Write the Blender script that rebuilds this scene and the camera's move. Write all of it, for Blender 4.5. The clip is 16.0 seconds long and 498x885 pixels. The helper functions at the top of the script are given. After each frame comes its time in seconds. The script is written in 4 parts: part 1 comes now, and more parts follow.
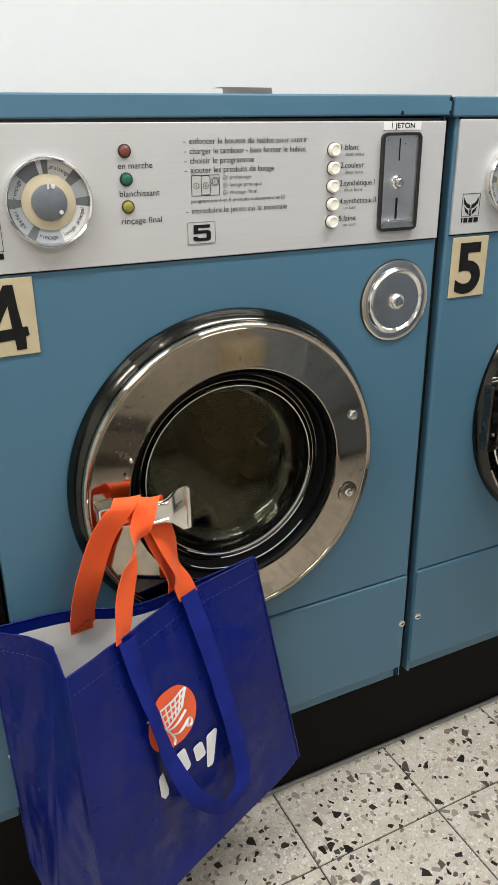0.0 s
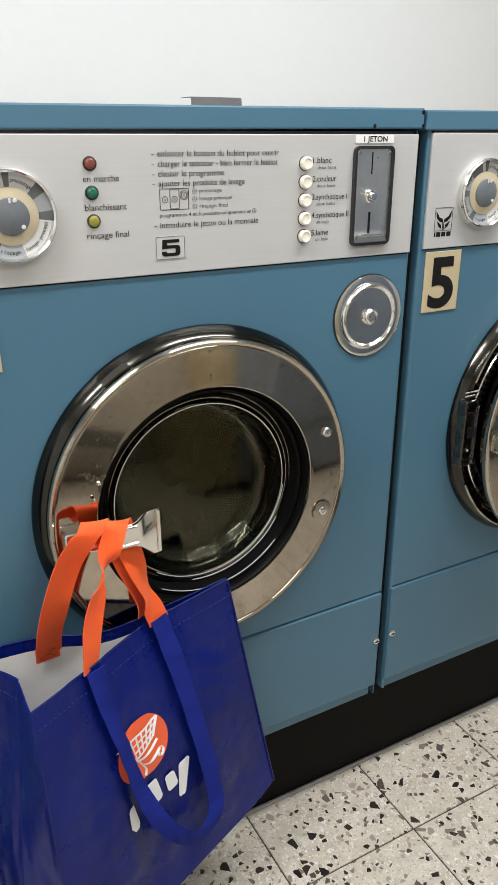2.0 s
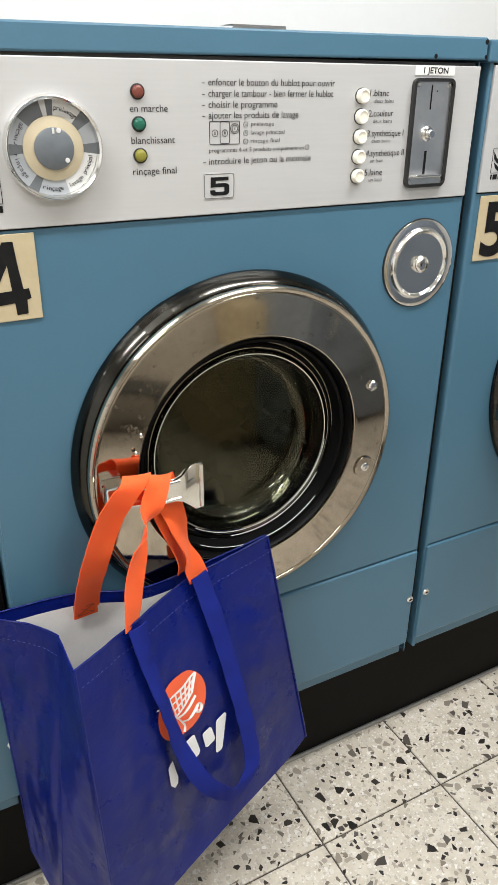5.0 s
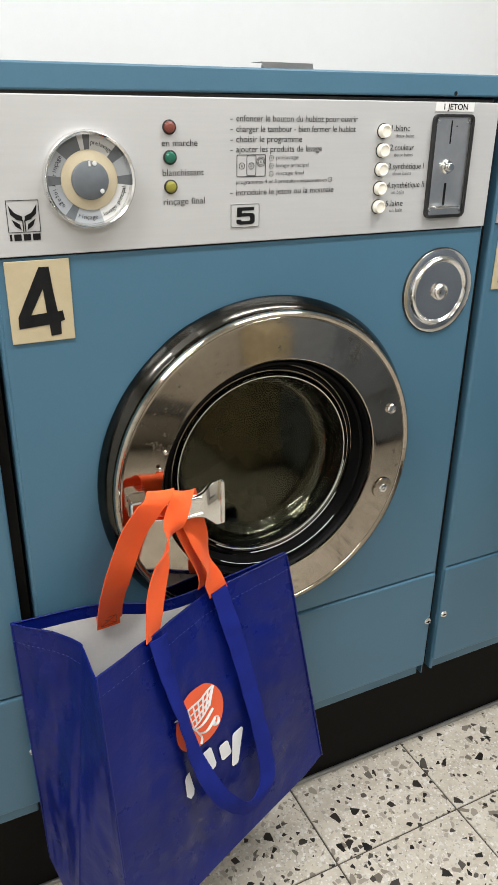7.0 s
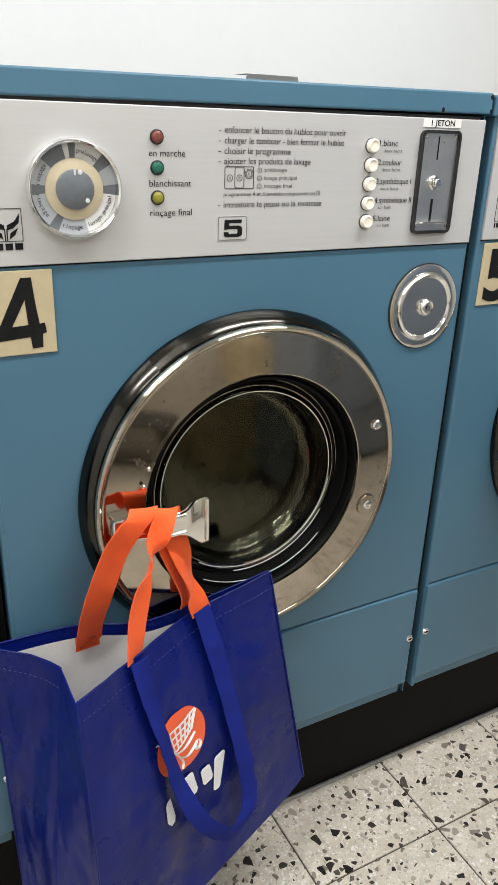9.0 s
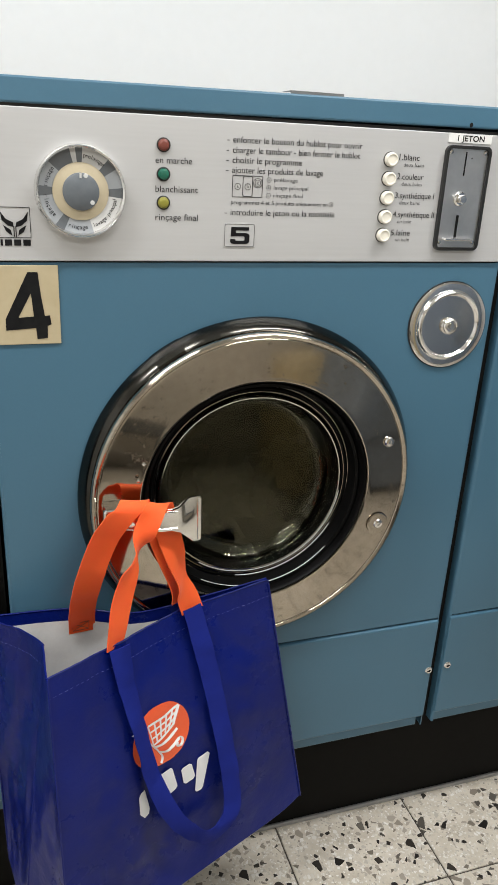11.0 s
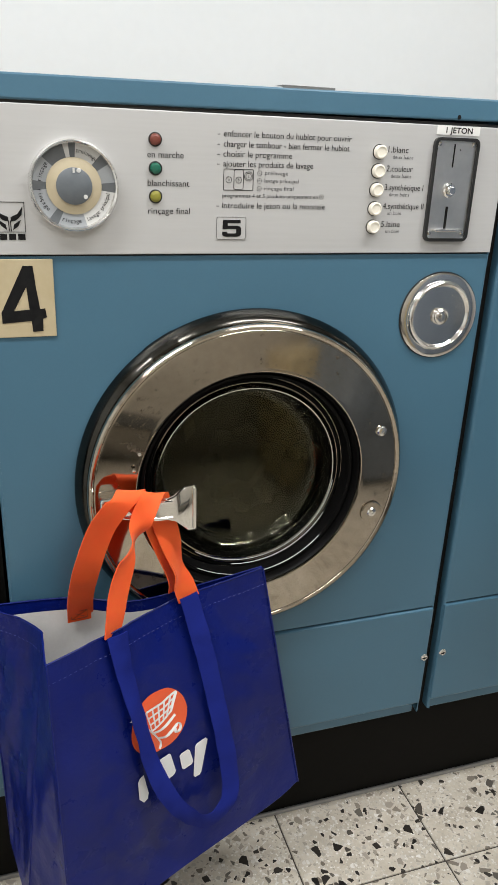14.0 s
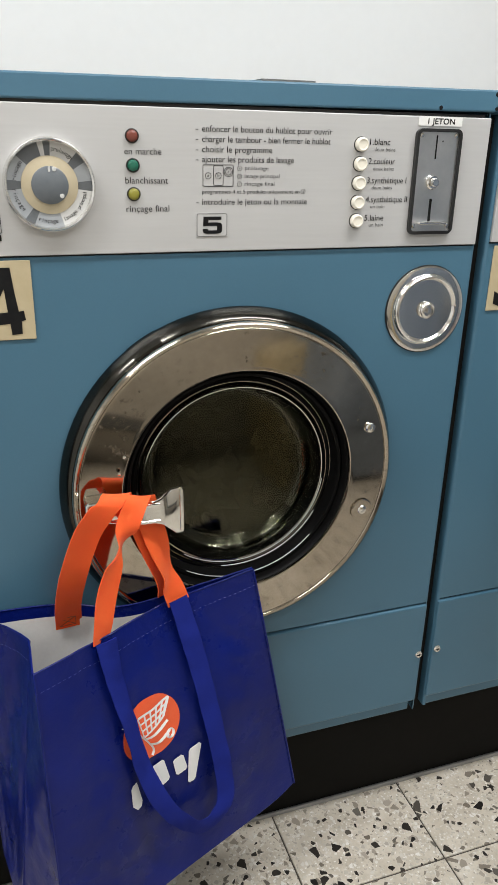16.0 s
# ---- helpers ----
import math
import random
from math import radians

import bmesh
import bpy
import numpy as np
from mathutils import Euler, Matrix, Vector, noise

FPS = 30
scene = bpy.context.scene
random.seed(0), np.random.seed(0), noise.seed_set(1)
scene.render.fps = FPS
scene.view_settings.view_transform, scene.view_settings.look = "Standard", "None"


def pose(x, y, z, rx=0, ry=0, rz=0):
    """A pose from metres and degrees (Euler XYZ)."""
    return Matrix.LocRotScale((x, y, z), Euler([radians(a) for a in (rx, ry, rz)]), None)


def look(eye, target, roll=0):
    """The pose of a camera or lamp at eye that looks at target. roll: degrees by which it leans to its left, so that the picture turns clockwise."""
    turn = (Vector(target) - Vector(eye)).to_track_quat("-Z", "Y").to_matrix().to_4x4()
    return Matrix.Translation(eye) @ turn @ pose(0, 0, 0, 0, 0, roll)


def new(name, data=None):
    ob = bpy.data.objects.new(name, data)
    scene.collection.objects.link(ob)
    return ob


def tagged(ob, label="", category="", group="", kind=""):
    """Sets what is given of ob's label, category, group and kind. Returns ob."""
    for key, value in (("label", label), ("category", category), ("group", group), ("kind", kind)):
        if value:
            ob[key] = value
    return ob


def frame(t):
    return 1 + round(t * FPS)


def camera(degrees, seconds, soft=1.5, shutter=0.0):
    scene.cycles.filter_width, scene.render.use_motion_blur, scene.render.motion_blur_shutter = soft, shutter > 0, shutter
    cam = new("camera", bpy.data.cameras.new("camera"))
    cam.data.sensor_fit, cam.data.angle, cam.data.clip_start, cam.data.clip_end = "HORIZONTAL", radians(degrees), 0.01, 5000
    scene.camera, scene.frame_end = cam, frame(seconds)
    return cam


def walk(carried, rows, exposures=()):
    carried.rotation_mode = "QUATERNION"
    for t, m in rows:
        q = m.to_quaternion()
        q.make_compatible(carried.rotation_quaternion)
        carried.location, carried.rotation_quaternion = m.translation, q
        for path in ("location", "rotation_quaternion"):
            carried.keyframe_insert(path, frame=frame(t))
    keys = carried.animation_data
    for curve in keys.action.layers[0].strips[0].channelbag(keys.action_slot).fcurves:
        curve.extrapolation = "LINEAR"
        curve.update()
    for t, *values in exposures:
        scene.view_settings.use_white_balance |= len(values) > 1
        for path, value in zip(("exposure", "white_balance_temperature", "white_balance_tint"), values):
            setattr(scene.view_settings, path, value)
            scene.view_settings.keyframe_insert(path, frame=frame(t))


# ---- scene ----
cam = camera(37.2, 16.0, soft=1.1)
PATH = [
    (0, (-0.563, -1.008, 1.359), (0.248, 0.652, 0.593), -0.6),
    (0.5, (-0.557, -1.005, 1.365), (0.256, 0.664, 0.62), -0.6),
    (1, (-0.544, -1.009, 1.362), (0.318, 0.627, 0.601), 0.6),
    (1.5, (-0.552, -0.991, 1.368), (0.372, 0.616, 0.616), -0.0),
    (2, (-0.549, -0.973, 1.369), (0.337, 0.653, 0.613), 0.0),
    (2.5, (-0.552, -0.95, 1.366), (0.338, 0.676, 0.613), -0.6),
    (3, (-0.54, -0.935, 1.362), (0.361, 0.673, 0.586), -0.4),
    (3.5, (-0.559, -0.924, 1.357), (0.368, 0.648, 0.537), 0.3),
    (4, (-0.572, -0.913, 1.353), (0.312, 0.666, 0.5), 0.0),
    (4.5, (-0.578, -0.907, 1.351), (0.296, 0.661, 0.47), 0.7),
    (5, (-0.585, -0.908, 1.349), (0.272, 0.677, 0.481), 0.6),
    (5.2, (-0.592, -0.912, 1.349), (0.257, 0.685, 0.494), 0.6),
    (7.3, (-0.597, -0.942, 1.359), (0.211, 0.701, 0.554), 0.7),
    (7.5, (-0.619, -0.93, 1.359), (0.226, 0.702, 0.569), 1.1),
    (8, (-0.611, -0.924, 1.356), (0.229, 0.716, 0.578), 0.8),
    (8.5, (-0.6, -0.918, 1.354), (0.241, 0.718, 0.57), 1.9),
    (9, (-0.604, -0.911, 1.356), (0.28, 0.704, 0.573), 2.0),
    (9.2, (-0.614, -0.908, 1.349), (0.276, 0.71, 0.58), 1.7),
    (11.3, (-0.442, -1.013, 1.34), (0.135, 0.757, 0.61), 3.0),
    (11.5, (-0.445, -1.018, 1.339), (0.143, 0.752, 0.616), 2.8),
    (12, (-0.443, -1.022, 1.342), (0.146, 0.748, 0.62), 2.3),
    (12.5, (-0.451, -1.025, 1.338), (0.143, 0.747, 0.626), 2.8),
    (13, (-0.447, -1.024, 1.342), (0.148, 0.746, 0.625), 2.5),
    (13.5, (-0.449, -1.025, 1.34), (0.154, 0.739, 0.615), 2.4),
    (14, (-0.446, -1.022, 1.339), (0.144, 0.739, 0.595), 2.4),
    (14.5, (-0.446, -1.013, 1.337), (0.15, 0.738, 0.577), 1.9),
    (15, (-0.45, -1.011, 1.338), (0.145, 0.748, 0.596), 2.5),
    (15.5, (-0.442, -1.01, 1.337), (0.161, 0.745, 0.589), 2.1),
    (16, (-0.433, -1.009, 1.336), (0.176, 0.743, 0.587), 1.3),
]
EXPOSURES = [(0, -0.25), (1.5, -0.2), (3.5, -0.08), (4, 0.03), (5, 0.05), (7.5, -0.12), (9, -0.12), (11.5, -0.25), (16, -0.28)]
walk(cam, [(t, look(eye, target, roll)) for t, eye, target, roll in PATH], EXPOSURES)
# ---- light and exposure ----
world = bpy.data.worlds.new("world")
scene.world = world
world.use_nodes = True
world.node_tree.nodes["Background"].inputs[0].default_value = (0.9, 0.95, 1.0, 1)
world.node_tree.nodes["Background"].inputs[1].default_value = 0.1


def area_lamp(x, y, z, sx, sy, watts):
    data = bpy.data.lights.new("tube_light", "AREA")
    data.shape, data.size, data.size_y, data.energy = "RECTANGLE", sx, sy, watts
    data.color = (1.0, 0.995, 0.98)
    ob = new("tube_light", data)
    ob.matrix_world = pose(x, y, z)
    return ob


LAMPS = [(-1.25, -0.52), (0.55, -0.52), (-1.25, -1.85), (0.55, -1.85)]
for lx, ly in LAMPS:
    area_lamp(lx, ly, 2.56, 1.2, 0.14, 35 if ly > -1 else 18)


# ---- materials ----
class Nodes:
    def __init__(self, name):
        self.mat = bpy.data.materials.new(name)
        self.mat.use_nodes = True
        self.t = self.mat.node_tree
        self.b = self.t.nodes["Principled BSDF"]

    def add(self, kind, **values):
        n = self.t.nodes.new(kind)
        for k, v in values.items():
            if k in n.inputs:
                n.inputs[k].default_value = v
        return n

    def link(self, a, b):
        self.t.links.new(a, b)

    def coords(self, scale=1.0, world_space=False):
        tc = self.t.nodes.new("ShaderNodeTexCoord")
        mp = self.add("ShaderNodeMapping")
        mp.inputs["Scale"].default_value = (scale,) * 3 if isinstance(scale, (int, float)) else scale
        self.link(tc.outputs["Object"], mp.inputs["Vector"])
        return mp.outputs["Vector"]

    def noise(self, vec, scale, detail=4.0, rough=0.55):
        n = self.add("ShaderNodeTexNoise", Scale=scale, Detail=detail, Roughness=rough)
        self.link(vec, n.inputs["Vector"])
        return n.outputs["Fac"]

    def ramp(self, fac, stops):
        r = self.t.nodes.new("ShaderNodeValToRGB")
        el = r.color_ramp.elements
        while len(el) < len(stops):
            el.new(0.5)
        for e, (p, c) in zip(el, stops):
            e.position = p
            e.color = (*c, 1) if len(c) == 3 else c
        self.link(fac, r.inputs["Fac"])
        return r.outputs["Color"]

    def mix(self, fac, a, b, blend="MIX"):
        m = self.t.nodes.new("ShaderNodeMix")
        m.data_type, m.blend_type = "RGBA", blend
        for s, v in zip((m.inputs[0], m.inputs[6], m.inputs[7]), (fac, a, b)):
            if hasattr(v, "links"):
                self.link(v, s)
            elif isinstance(v, (int, float)):
                s.default_value = v
            else:
                s.default_value = (*v, 1)
        return m.outputs[2]

    def math(self, op, a, b=0.0):
        m = self.t.nodes.new("ShaderNodeMath")
        m.operation = op
        for s, v in zip(m.inputs, (a, b)):
            if hasattr(v, "links"):
                self.link(v, s)
            else:
                s.default_value = v
        return m.outputs[0]

    def bump(self, height, strength=0.2, distance=0.001):
        b = self.add("ShaderNodeBump", Strength=strength, Distance=distance)
        self.link(height, b.inputs["Height"])
        self.link(b.outputs["Normal"], self.b.inputs["Normal"])

    def set(self, **kw):
        names = {"color": "Base Color", "rough": "Roughness", "metal": "Metallic", "coat": "Coat Weight", "spec": "Specular IOR Level",
                 "trans": "Transmission Weight", "ior": "IOR", "sheen": "Sheen Weight", "sub": "Subsurface Weight"}
        for k, v in kw.items():
            s = self.b.inputs[names[k]]
            if hasattr(v, "links"):
                self.link(v, s)
            elif isinstance(v, tuple):
                s.default_value = (*v, 1)
            else:
                s.default_value = v
        return self


def surface(name, dark, light, rough=0.5, metal=0.0, grain=60.0, stain=4.0, bump=0.1, rough_var=0.12, stretch=(1, 1, 1), depth=0.0006, **more):
    """A painted, plastic, rubber or metal surface with stains and fine grain."""
    n = Nodes(name)
    v = n.coords(stretch)
    a, g = n.noise(v, stain, 5), n.noise(v, grain, 3)
    f = n.math("ADD", n.math("MULTIPLY", a, 0.7), n.math("MULTIPLY", g, 0.3))
    n.set(color=n.ramp(f, [(0.3, dark), (0.7, light)]), metal=metal, **more)
    n.set(rough=n.math("ADD", n.math("MULTIPLY", n.math("SUBTRACT", a, 0.5), rough_var * 2), rough))
    if bump:
        n.bump(g, bump, depth)
    return n.mat


BLUE = surface("blue_enamel", (0.056, 0.137, 0.204), (0.063, 0.153, 0.226), 0.36, grain=300, stain=3, bump=0.05)
STEEL_PANEL = surface("brushed_panel", (0.49, 0.49, 0.49), (0.55, 0.55, 0.55), 0.42, 0.25, grain=220, stain=5, bump=0.03, stretch=(0.05, 1, 1))
chrome = Nodes("worn_chrome")
cv = chrome.coords()
tone = chrome.ramp(chrome.math("ADD", chrome.math("MULTIPLY", chrome.noise(cv, 9, 5), 0.7), chrome.math("MULTIPLY", chrome.noise(cv, 90, 3), 0.3)), [(0.3, (0.37, 0.325, 0.265)), (0.7, (0.50, 0.450, 0.385))])
pits = chrome.math("MULTIPLY", chrome.ramp(chrome.noise(cv, 75, 6, 0.7), [(0.56, (0, 0, 0)), (0.66, (1, 1, 1))]), chrome.ramp(chrome.noise(cv, 13, 4), [(0.50, (0, 0, 0)), (0.62, (1, 1, 1))]))
chrome.set(color=chrome.mix(chrome.math("MULTIPLY", pits, 0.8), tone, (0.10, 0.075, 0.05)), metal=1.0)
chrome.set(rough=chrome.math("ADD", chrome.math("ADD", chrome.math("MULTIPLY", chrome.noise(cv, 9, 5), 0.12), 0.02), chrome.math("MULTIPLY", pits, 0.35)))
chrome.bump(chrome.noise(cv, 30, 4), 0.03, 0.0006)
CHROME = chrome.mat
BRIGHT = surface("bright_chrome", (0.78, 0.77, 0.75), (0.85, 0.84, 0.82), 0.10, 1.0, grain=150, stain=14, bump=0.03, rough_var=0.06)
# chrome whose dark reflections of the room are put into its colour
DARK_REFLECT_CHROME = surface("dark_reflect_chrome", (0.040, 0.038, 0.034), (0.065, 0.062, 0.055), 0.15, 1.0, grain=120, stain=9, bump=0.02)
RUBBER = surface("black_rubber", (0.0025, 0.0025, 0.0025), (0.005, 0.005, 0.005), 0.42, grain=200, stain=12, bump=0.08, spec=0.08)
BLACK = surface("black_plinth_paint", (0.003, 0.003, 0.0025), (0.008, 0.0074, 0.0064), 0.65, grain=70, stain=5, bump=0.2, spec=0.10)
BLACK_TRIM = surface("black_plastic", (0.012, 0.012, 0.012), (0.022, 0.022, 0.022), 0.35, grain=150, stain=10, bump=0.05)
INK = surface("black_ink", (0.006, 0.006, 0.007), (0.014, 0.014, 0.014), 0.7, grain=300, stain=60, bump=0, spec=0.1)
GREY_INK = surface("grey_ink", (0.07, 0.07, 0.07), (0.11, 0.11, 0.11), 0.6, grain=300, stain=60, bump=0, spec=0.1)
IVORY = surface("ivory_plastic", (0.74, 0.70, 0.60), (0.80, 0.77, 0.68), 0.32, grain=90, stain=20, bump=0.03)
BEIGE = surface("beige_plate", (0.43, 0.355, 0.22), (0.49, 0.415, 0.27), 0.5, grain=120, stain=18, bump=0.05)
LABEL = surface("white_label", (0.70, 0.70, 0.68), (0.78, 0.78, 0.76), 0.5, grain=120, stain=20, bump=0.02)
LABEL_PANEL = surface("pale_label", (0.50, 0.50, 0.50), (0.55, 0.55, 0.55), 0.42, 0.2, grain=120, stain=20, bump=0.02)
RED_LAMP = surface("red_lens", (0.15, 0.040, 0.028), (0.20, 0.055, 0.04), 0.35, grain=90, stain=40, bump=0.05)
GREEN_LAMP = surface("green_lens", (0.012, 0.10, 0.065), (0.02, 0.14, 0.09), 0.25, grain=90, stain=40, bump=0.05)
YELLOW_LAMP = surface("yellow_lens", (0.20, 0.19, 0.025), (0.26, 0.24, 0.04), 0.35, grain=90, stain=40, bump=0.05)
DIAL_GREY = surface("dial_grey", (0.30, 0.32, 0.34), (0.35, 0.37, 0.39), 0.4, grain=120, stain=30, bump=0)
DIAL_DARK = surface("dial_dark", (0.10, 0.11, 0.12), (0.13, 0.14, 0.15), 0.4, grain=120, stain=30, bump=0)
DIAL_WHITE = surface("dial_white", (0.54, 0.54, 0.53), (0.60, 0.60, 0.59), 0.4, grain=120, stain=30, bump=0)
DIAL_TAN = surface("dial_tan", (0.45, 0.385, 0.26), (0.51, 0.44, 0.31), 0.4, grain=120, stain=30, bump=0)
KNOB_GREY = surface("knob_grey", (0.10, 0.115, 0.13), (0.13, 0.145, 0.16), 0.35, grain=120, stain=30, bump=0.03)
WALL = surface("white_wall_paint", (0.82, 0.82, 0.81), (0.86, 0.86, 0.85), 0.75, grain=45, stain=1.3, bump=0.25)
CEILING = surface("ceiling_paint", (0.72, 0.72, 0.70), (0.78, 0.78, 0.76), 0.85, grain=40, stain=2, bump=0.2)
FAR_WALL = surface("tan_wall_paint", (0.40, 0.37, 0.315), (0.47, 0.43, 0.37), 0.7, grain=40, stain=2, bump=0.2)
GROUT = surface("dark_grout", (0.07, 0.06, 0.05), (0.11, 0.095, 0.08), 0.85, grain=140, stain=20, bump=0.3)
ORANGE = surface("orange_webbing", (0.86, 0.088, 0.008), (0.94, 0.115, 0.014), 0.75, grain=900, stain=25, bump=0.5, sheen=0.1, sub=0.35)
ORANGE.node_tree.nodes["Principled BSDF"].inputs["Subsurface Scale"].default_value = 0.01
STRAP_BLUE = surface("blue_webbing", (0.007, 0.014, 0.155), (0.011, 0.021, 0.205), 0.8, grain=900, stain=25, bump=0.5, spec=0.12)
bag_mat = Nodes("blue_laminate")
bv = bag_mat.coords()
crumple = bag_mat.math("ADD", bag_mat.math("ABSOLUTE", bag_mat.math("SUBTRACT", bag_mat.noise(bv, 16, 5, 0.6), 0.5)), bag_mat.math("MULTIPLY", bag_mat.noise(bv, 60, 4, 0.6), 0.25))
bag_mat.set(color=bag_mat.ramp(bag_mat.noise(bv, 6, 5), [(0.3, (0.0021, 0.0072, 0.102)), (0.7, (0.0034, 0.0115, 0.148))]), spec=0.22)
bag_mat.set(rough=bag_mat.math("ADD", bag_mat.math("MULTIPLY", bag_mat.noise(bv, 9, 6, 0.65), 0.40), 0.10))
bag_mat.bump(crumple, 0.45, 0.006)
BAG_BLUE = bag_mat.mat
BAG_WHITE = surface("white_lining", (0.62, 0.61, 0.59), (0.72, 0.71, 0.69), 0.6, grain=200, stain=12, bump=0.2)
PRINT_ORANGE = surface("orange_print", (0.78, 0.10, 0.03), (0.84, 0.125, 0.04), 0.35, grain=200, stain=20, bump=0.1)
PRINT_WHITE = surface("white_print", (0.74, 0.74, 0.74), (0.80, 0.80, 0.80), 0.35, grain=200, stain=20, bump=0.1)
THREAD = surface("blue_thread", (0.08, 0.10, 0.28), (0.12, 0.14, 0.36), 0.7, grain=300, stain=60, bump=0, spec=0.2)
# the dark inside the drum is put into the next two colours
SHADED_STEEL = surface("shaded_drum_steel", (0.008, 0.008, 0.007), (0.016, 0.016, 0.014), 0.5, 0.6, grain=120, stain=10, bump=0.05)
SHADED_CLOTH = surface("shaded_wet_cloth", (0.003, 0.0035, 0.002), (0.016, 0.016, 0.010), 0.7, grain=180, stain=20, bump=0.3, spec=0.05)
WORN_STEEL = surface("worn_steel", (0.66, 0.67, 0.68), (0.80, 0.81, 0.82), 0.34, 1.0, grain=120, stain=16, bump=0.05, rough_var=0.12)
GREY_METAL = surface("grey_metal", (0.30, 0.30, 0.30), (0.38, 0.38, 0.37), 0.45, 0.6, grain=120, stain=12, bump=0.08)
CABINET = surface("charcoal_laminate", (0.030, 0.032, 0.030), (0.045, 0.047, 0.045), 0.5, grain=80, stain=4, bump=0.1)
DRYER_GREY = surface("grey_blue_enamel", (0.17, 0.20, 0.245), (0.21, 0.245, 0.295), 0.4, grain=200, stain=4, bump=0.05)
DULL_STEEL = surface("dull_latch_steel", (0.11, 0.105, 0.09), (0.19, 0.18, 0.155), 0.28, 1.0, grain=120, stain=30, bump=0.1)

glass = Nodes("door_glass")
gv = glass.coords()
# tint shades the drum behind; specular tint puts olive into the reflections
glass.set(color=(0.55, 0.58, 0.52), trans=1.0, ior=1.5)
glass.b.inputs["Specular Tint"].default_value = (1.0, 0.95, 0.68, 1)
glass.set(rough=glass.math("MULTIPLY", glass.noise(gv, 14, 6), 0.10))
GLASS = glass.mat

clear = Nodes("clear_plastic")
clear.set(color=(0.97, 0.97, 0.95), trans=1.0, ior=1.3, rough=0.08)
CLEAR = clear.mat

tube = Nodes("lit_tube")
tube.b.inputs["Emission Color"].default_value = (1.0, 0.97, 0.93, 1)
tube.b.inputs["Emission Strength"].default_value = 6.0
TUBE = tube.mat


def terrazzo():
    n = Nodes("terrazzo")
    tc = n.t.nodes.new("ShaderNodeTexCoord")
    info = n.t.nodes.new("ShaderNodeObjectInfo")
    shift = n.t.nodes.new("ShaderNodeVectorMath")
    shift.operation = "MULTIPLY_ADD"
    comb = n.add("ShaderNodeCombineXYZ")
    n.link(n.math("MULTIPLY", info.outputs["Random"], 37.0), comb.inputs[0])
    n.link(n.math("MULTIPLY", info.outputs["Random"], 91.0), comb.inputs[1])
    shift.inputs[1].default_value = (1, 1, 0)
    n.link(tc.outputs["Object"], shift.inputs[0])
    n.link(comb.outputs[0], shift.inputs[2])
    v = shift.outputs[0]
    base = n.ramp(n.noise(v, 22, 6, 0.7), [(0.3, (0.45, 0.40, 0.325)), (0.55, (0.58, 0.53, 0.45)), (0.8, (0.67, 0.63, 0.555))])
    col = base
    # crumbs first, large chips last
    for scale, share, edge, tone in ((260, 0.30, 0.10, "pale"), (120, 0.16, 0.16, "pale"), (95, 0.09, 0.22, "grey"), (60, 0.06, 0.17, "grey"),
                                     (90, 0.10, 0.20, "dark"), (48, 0.05, 0.17, "dark")):
        wob = n.add("ShaderNodeTexNoise", Scale=scale * 1.3, Detail=2.0)
        n.link(v, wob.inputs["Vector"])
        jit = n.t.nodes.new("ShaderNodeVectorMath")
        jit.operation = "MULTIPLY_ADD"
        n.link(wob.outputs["Color"], jit.inputs[0])
        jit.inputs[1].default_value = (0.25 / scale,) * 3
        n.link(v, jit.inputs[2])
        cell = n.add("ShaderNodeTexVoronoi", Scale=scale)
        rim = n.add("ShaderNodeTexVoronoi", Scale=scale)
        for q in (cell, rim):
            q.voronoi_dimensions = "2D"
            n.link(jit.outputs[0], q.inputs["Vector"])
        rim.feature = "DISTANCE_TO_EDGE"
        sep = n.t.nodes.new("ShaderNodeSeparateColor")
        n.link(cell.outputs["Color"], sep.inputs[0])
        grow = n.math("ADD", n.math("MULTIPLY", sep.outputs[1], edge), edge * 0.35)
        mask = n.math("MULTIPLY", n.math("LESS_THAN", sep.outputs[0], share), n.math("GREATER_THAN", rim.outputs["Distance"], grow))
        tones = {"pale": [(0, (0.36, 0.33, 0.28)), (0.5, (0.55, 0.52, 0.46)), (1, (0.72, 0.70, 0.66))],
                 "grey": [(0, (0.14, 0.12, 0.095)), (0.5, (0.28, 0.245, 0.20)), (1, (0.40, 0.36, 0.31))],
                 "dark": [(0, (0.012, 0.011, 0.010)), (0.6, (0.035, 0.03, 0.025)), (1, (0.15, 0.135, 0.115))]}[tone]
        col = n.mix(mask, col, n.ramp(sep.outputs[2], tones))
    n.set(color=col, rough=n.math("ADD", n.math("MULTIPLY", n.noise(v, 9, 4), 0.25), 0.22))
    return n.mat


TERRAZZO = terrazzo()


# ---- mesh helpers ----
def mesh_from(name, bm, mat, smooth=True):
    bmesh.ops.recalc_face_normals(bm, faces=bm.faces)
    me = bpy.data.meshes.new(name)
    bm.to_mesh(me)
    bm.free()
    me.materials.append(mat)
    if smooth and len(me.polygons) > 110:
        me.shade_smooth()
        me.set_sharp_from_angle(angle=radians(38))
    return me


def part(name, bm, mat, parent=None, label="", smooth=True, shift=None):
    """One mesh object under a thing or a part; shift moves its vertices into the parent's space."""
    me = bm if isinstance(bm, bpy.types.Mesh) else mesh_from(name, bm, mat, smooth)
    if shift is not None:
        me.transform(Matrix.Translation(shift))
    ob = new(name, me)
    ob.parent = parent
    return tagged(ob, label)


def thing(name, x, y, z, label, category, group="", kind=""):
    ob = new(name)
    ob.location = (x, y, z)
    ob.empty_display_size = 0.05
    return tagged(ob, label, category, group, kind)


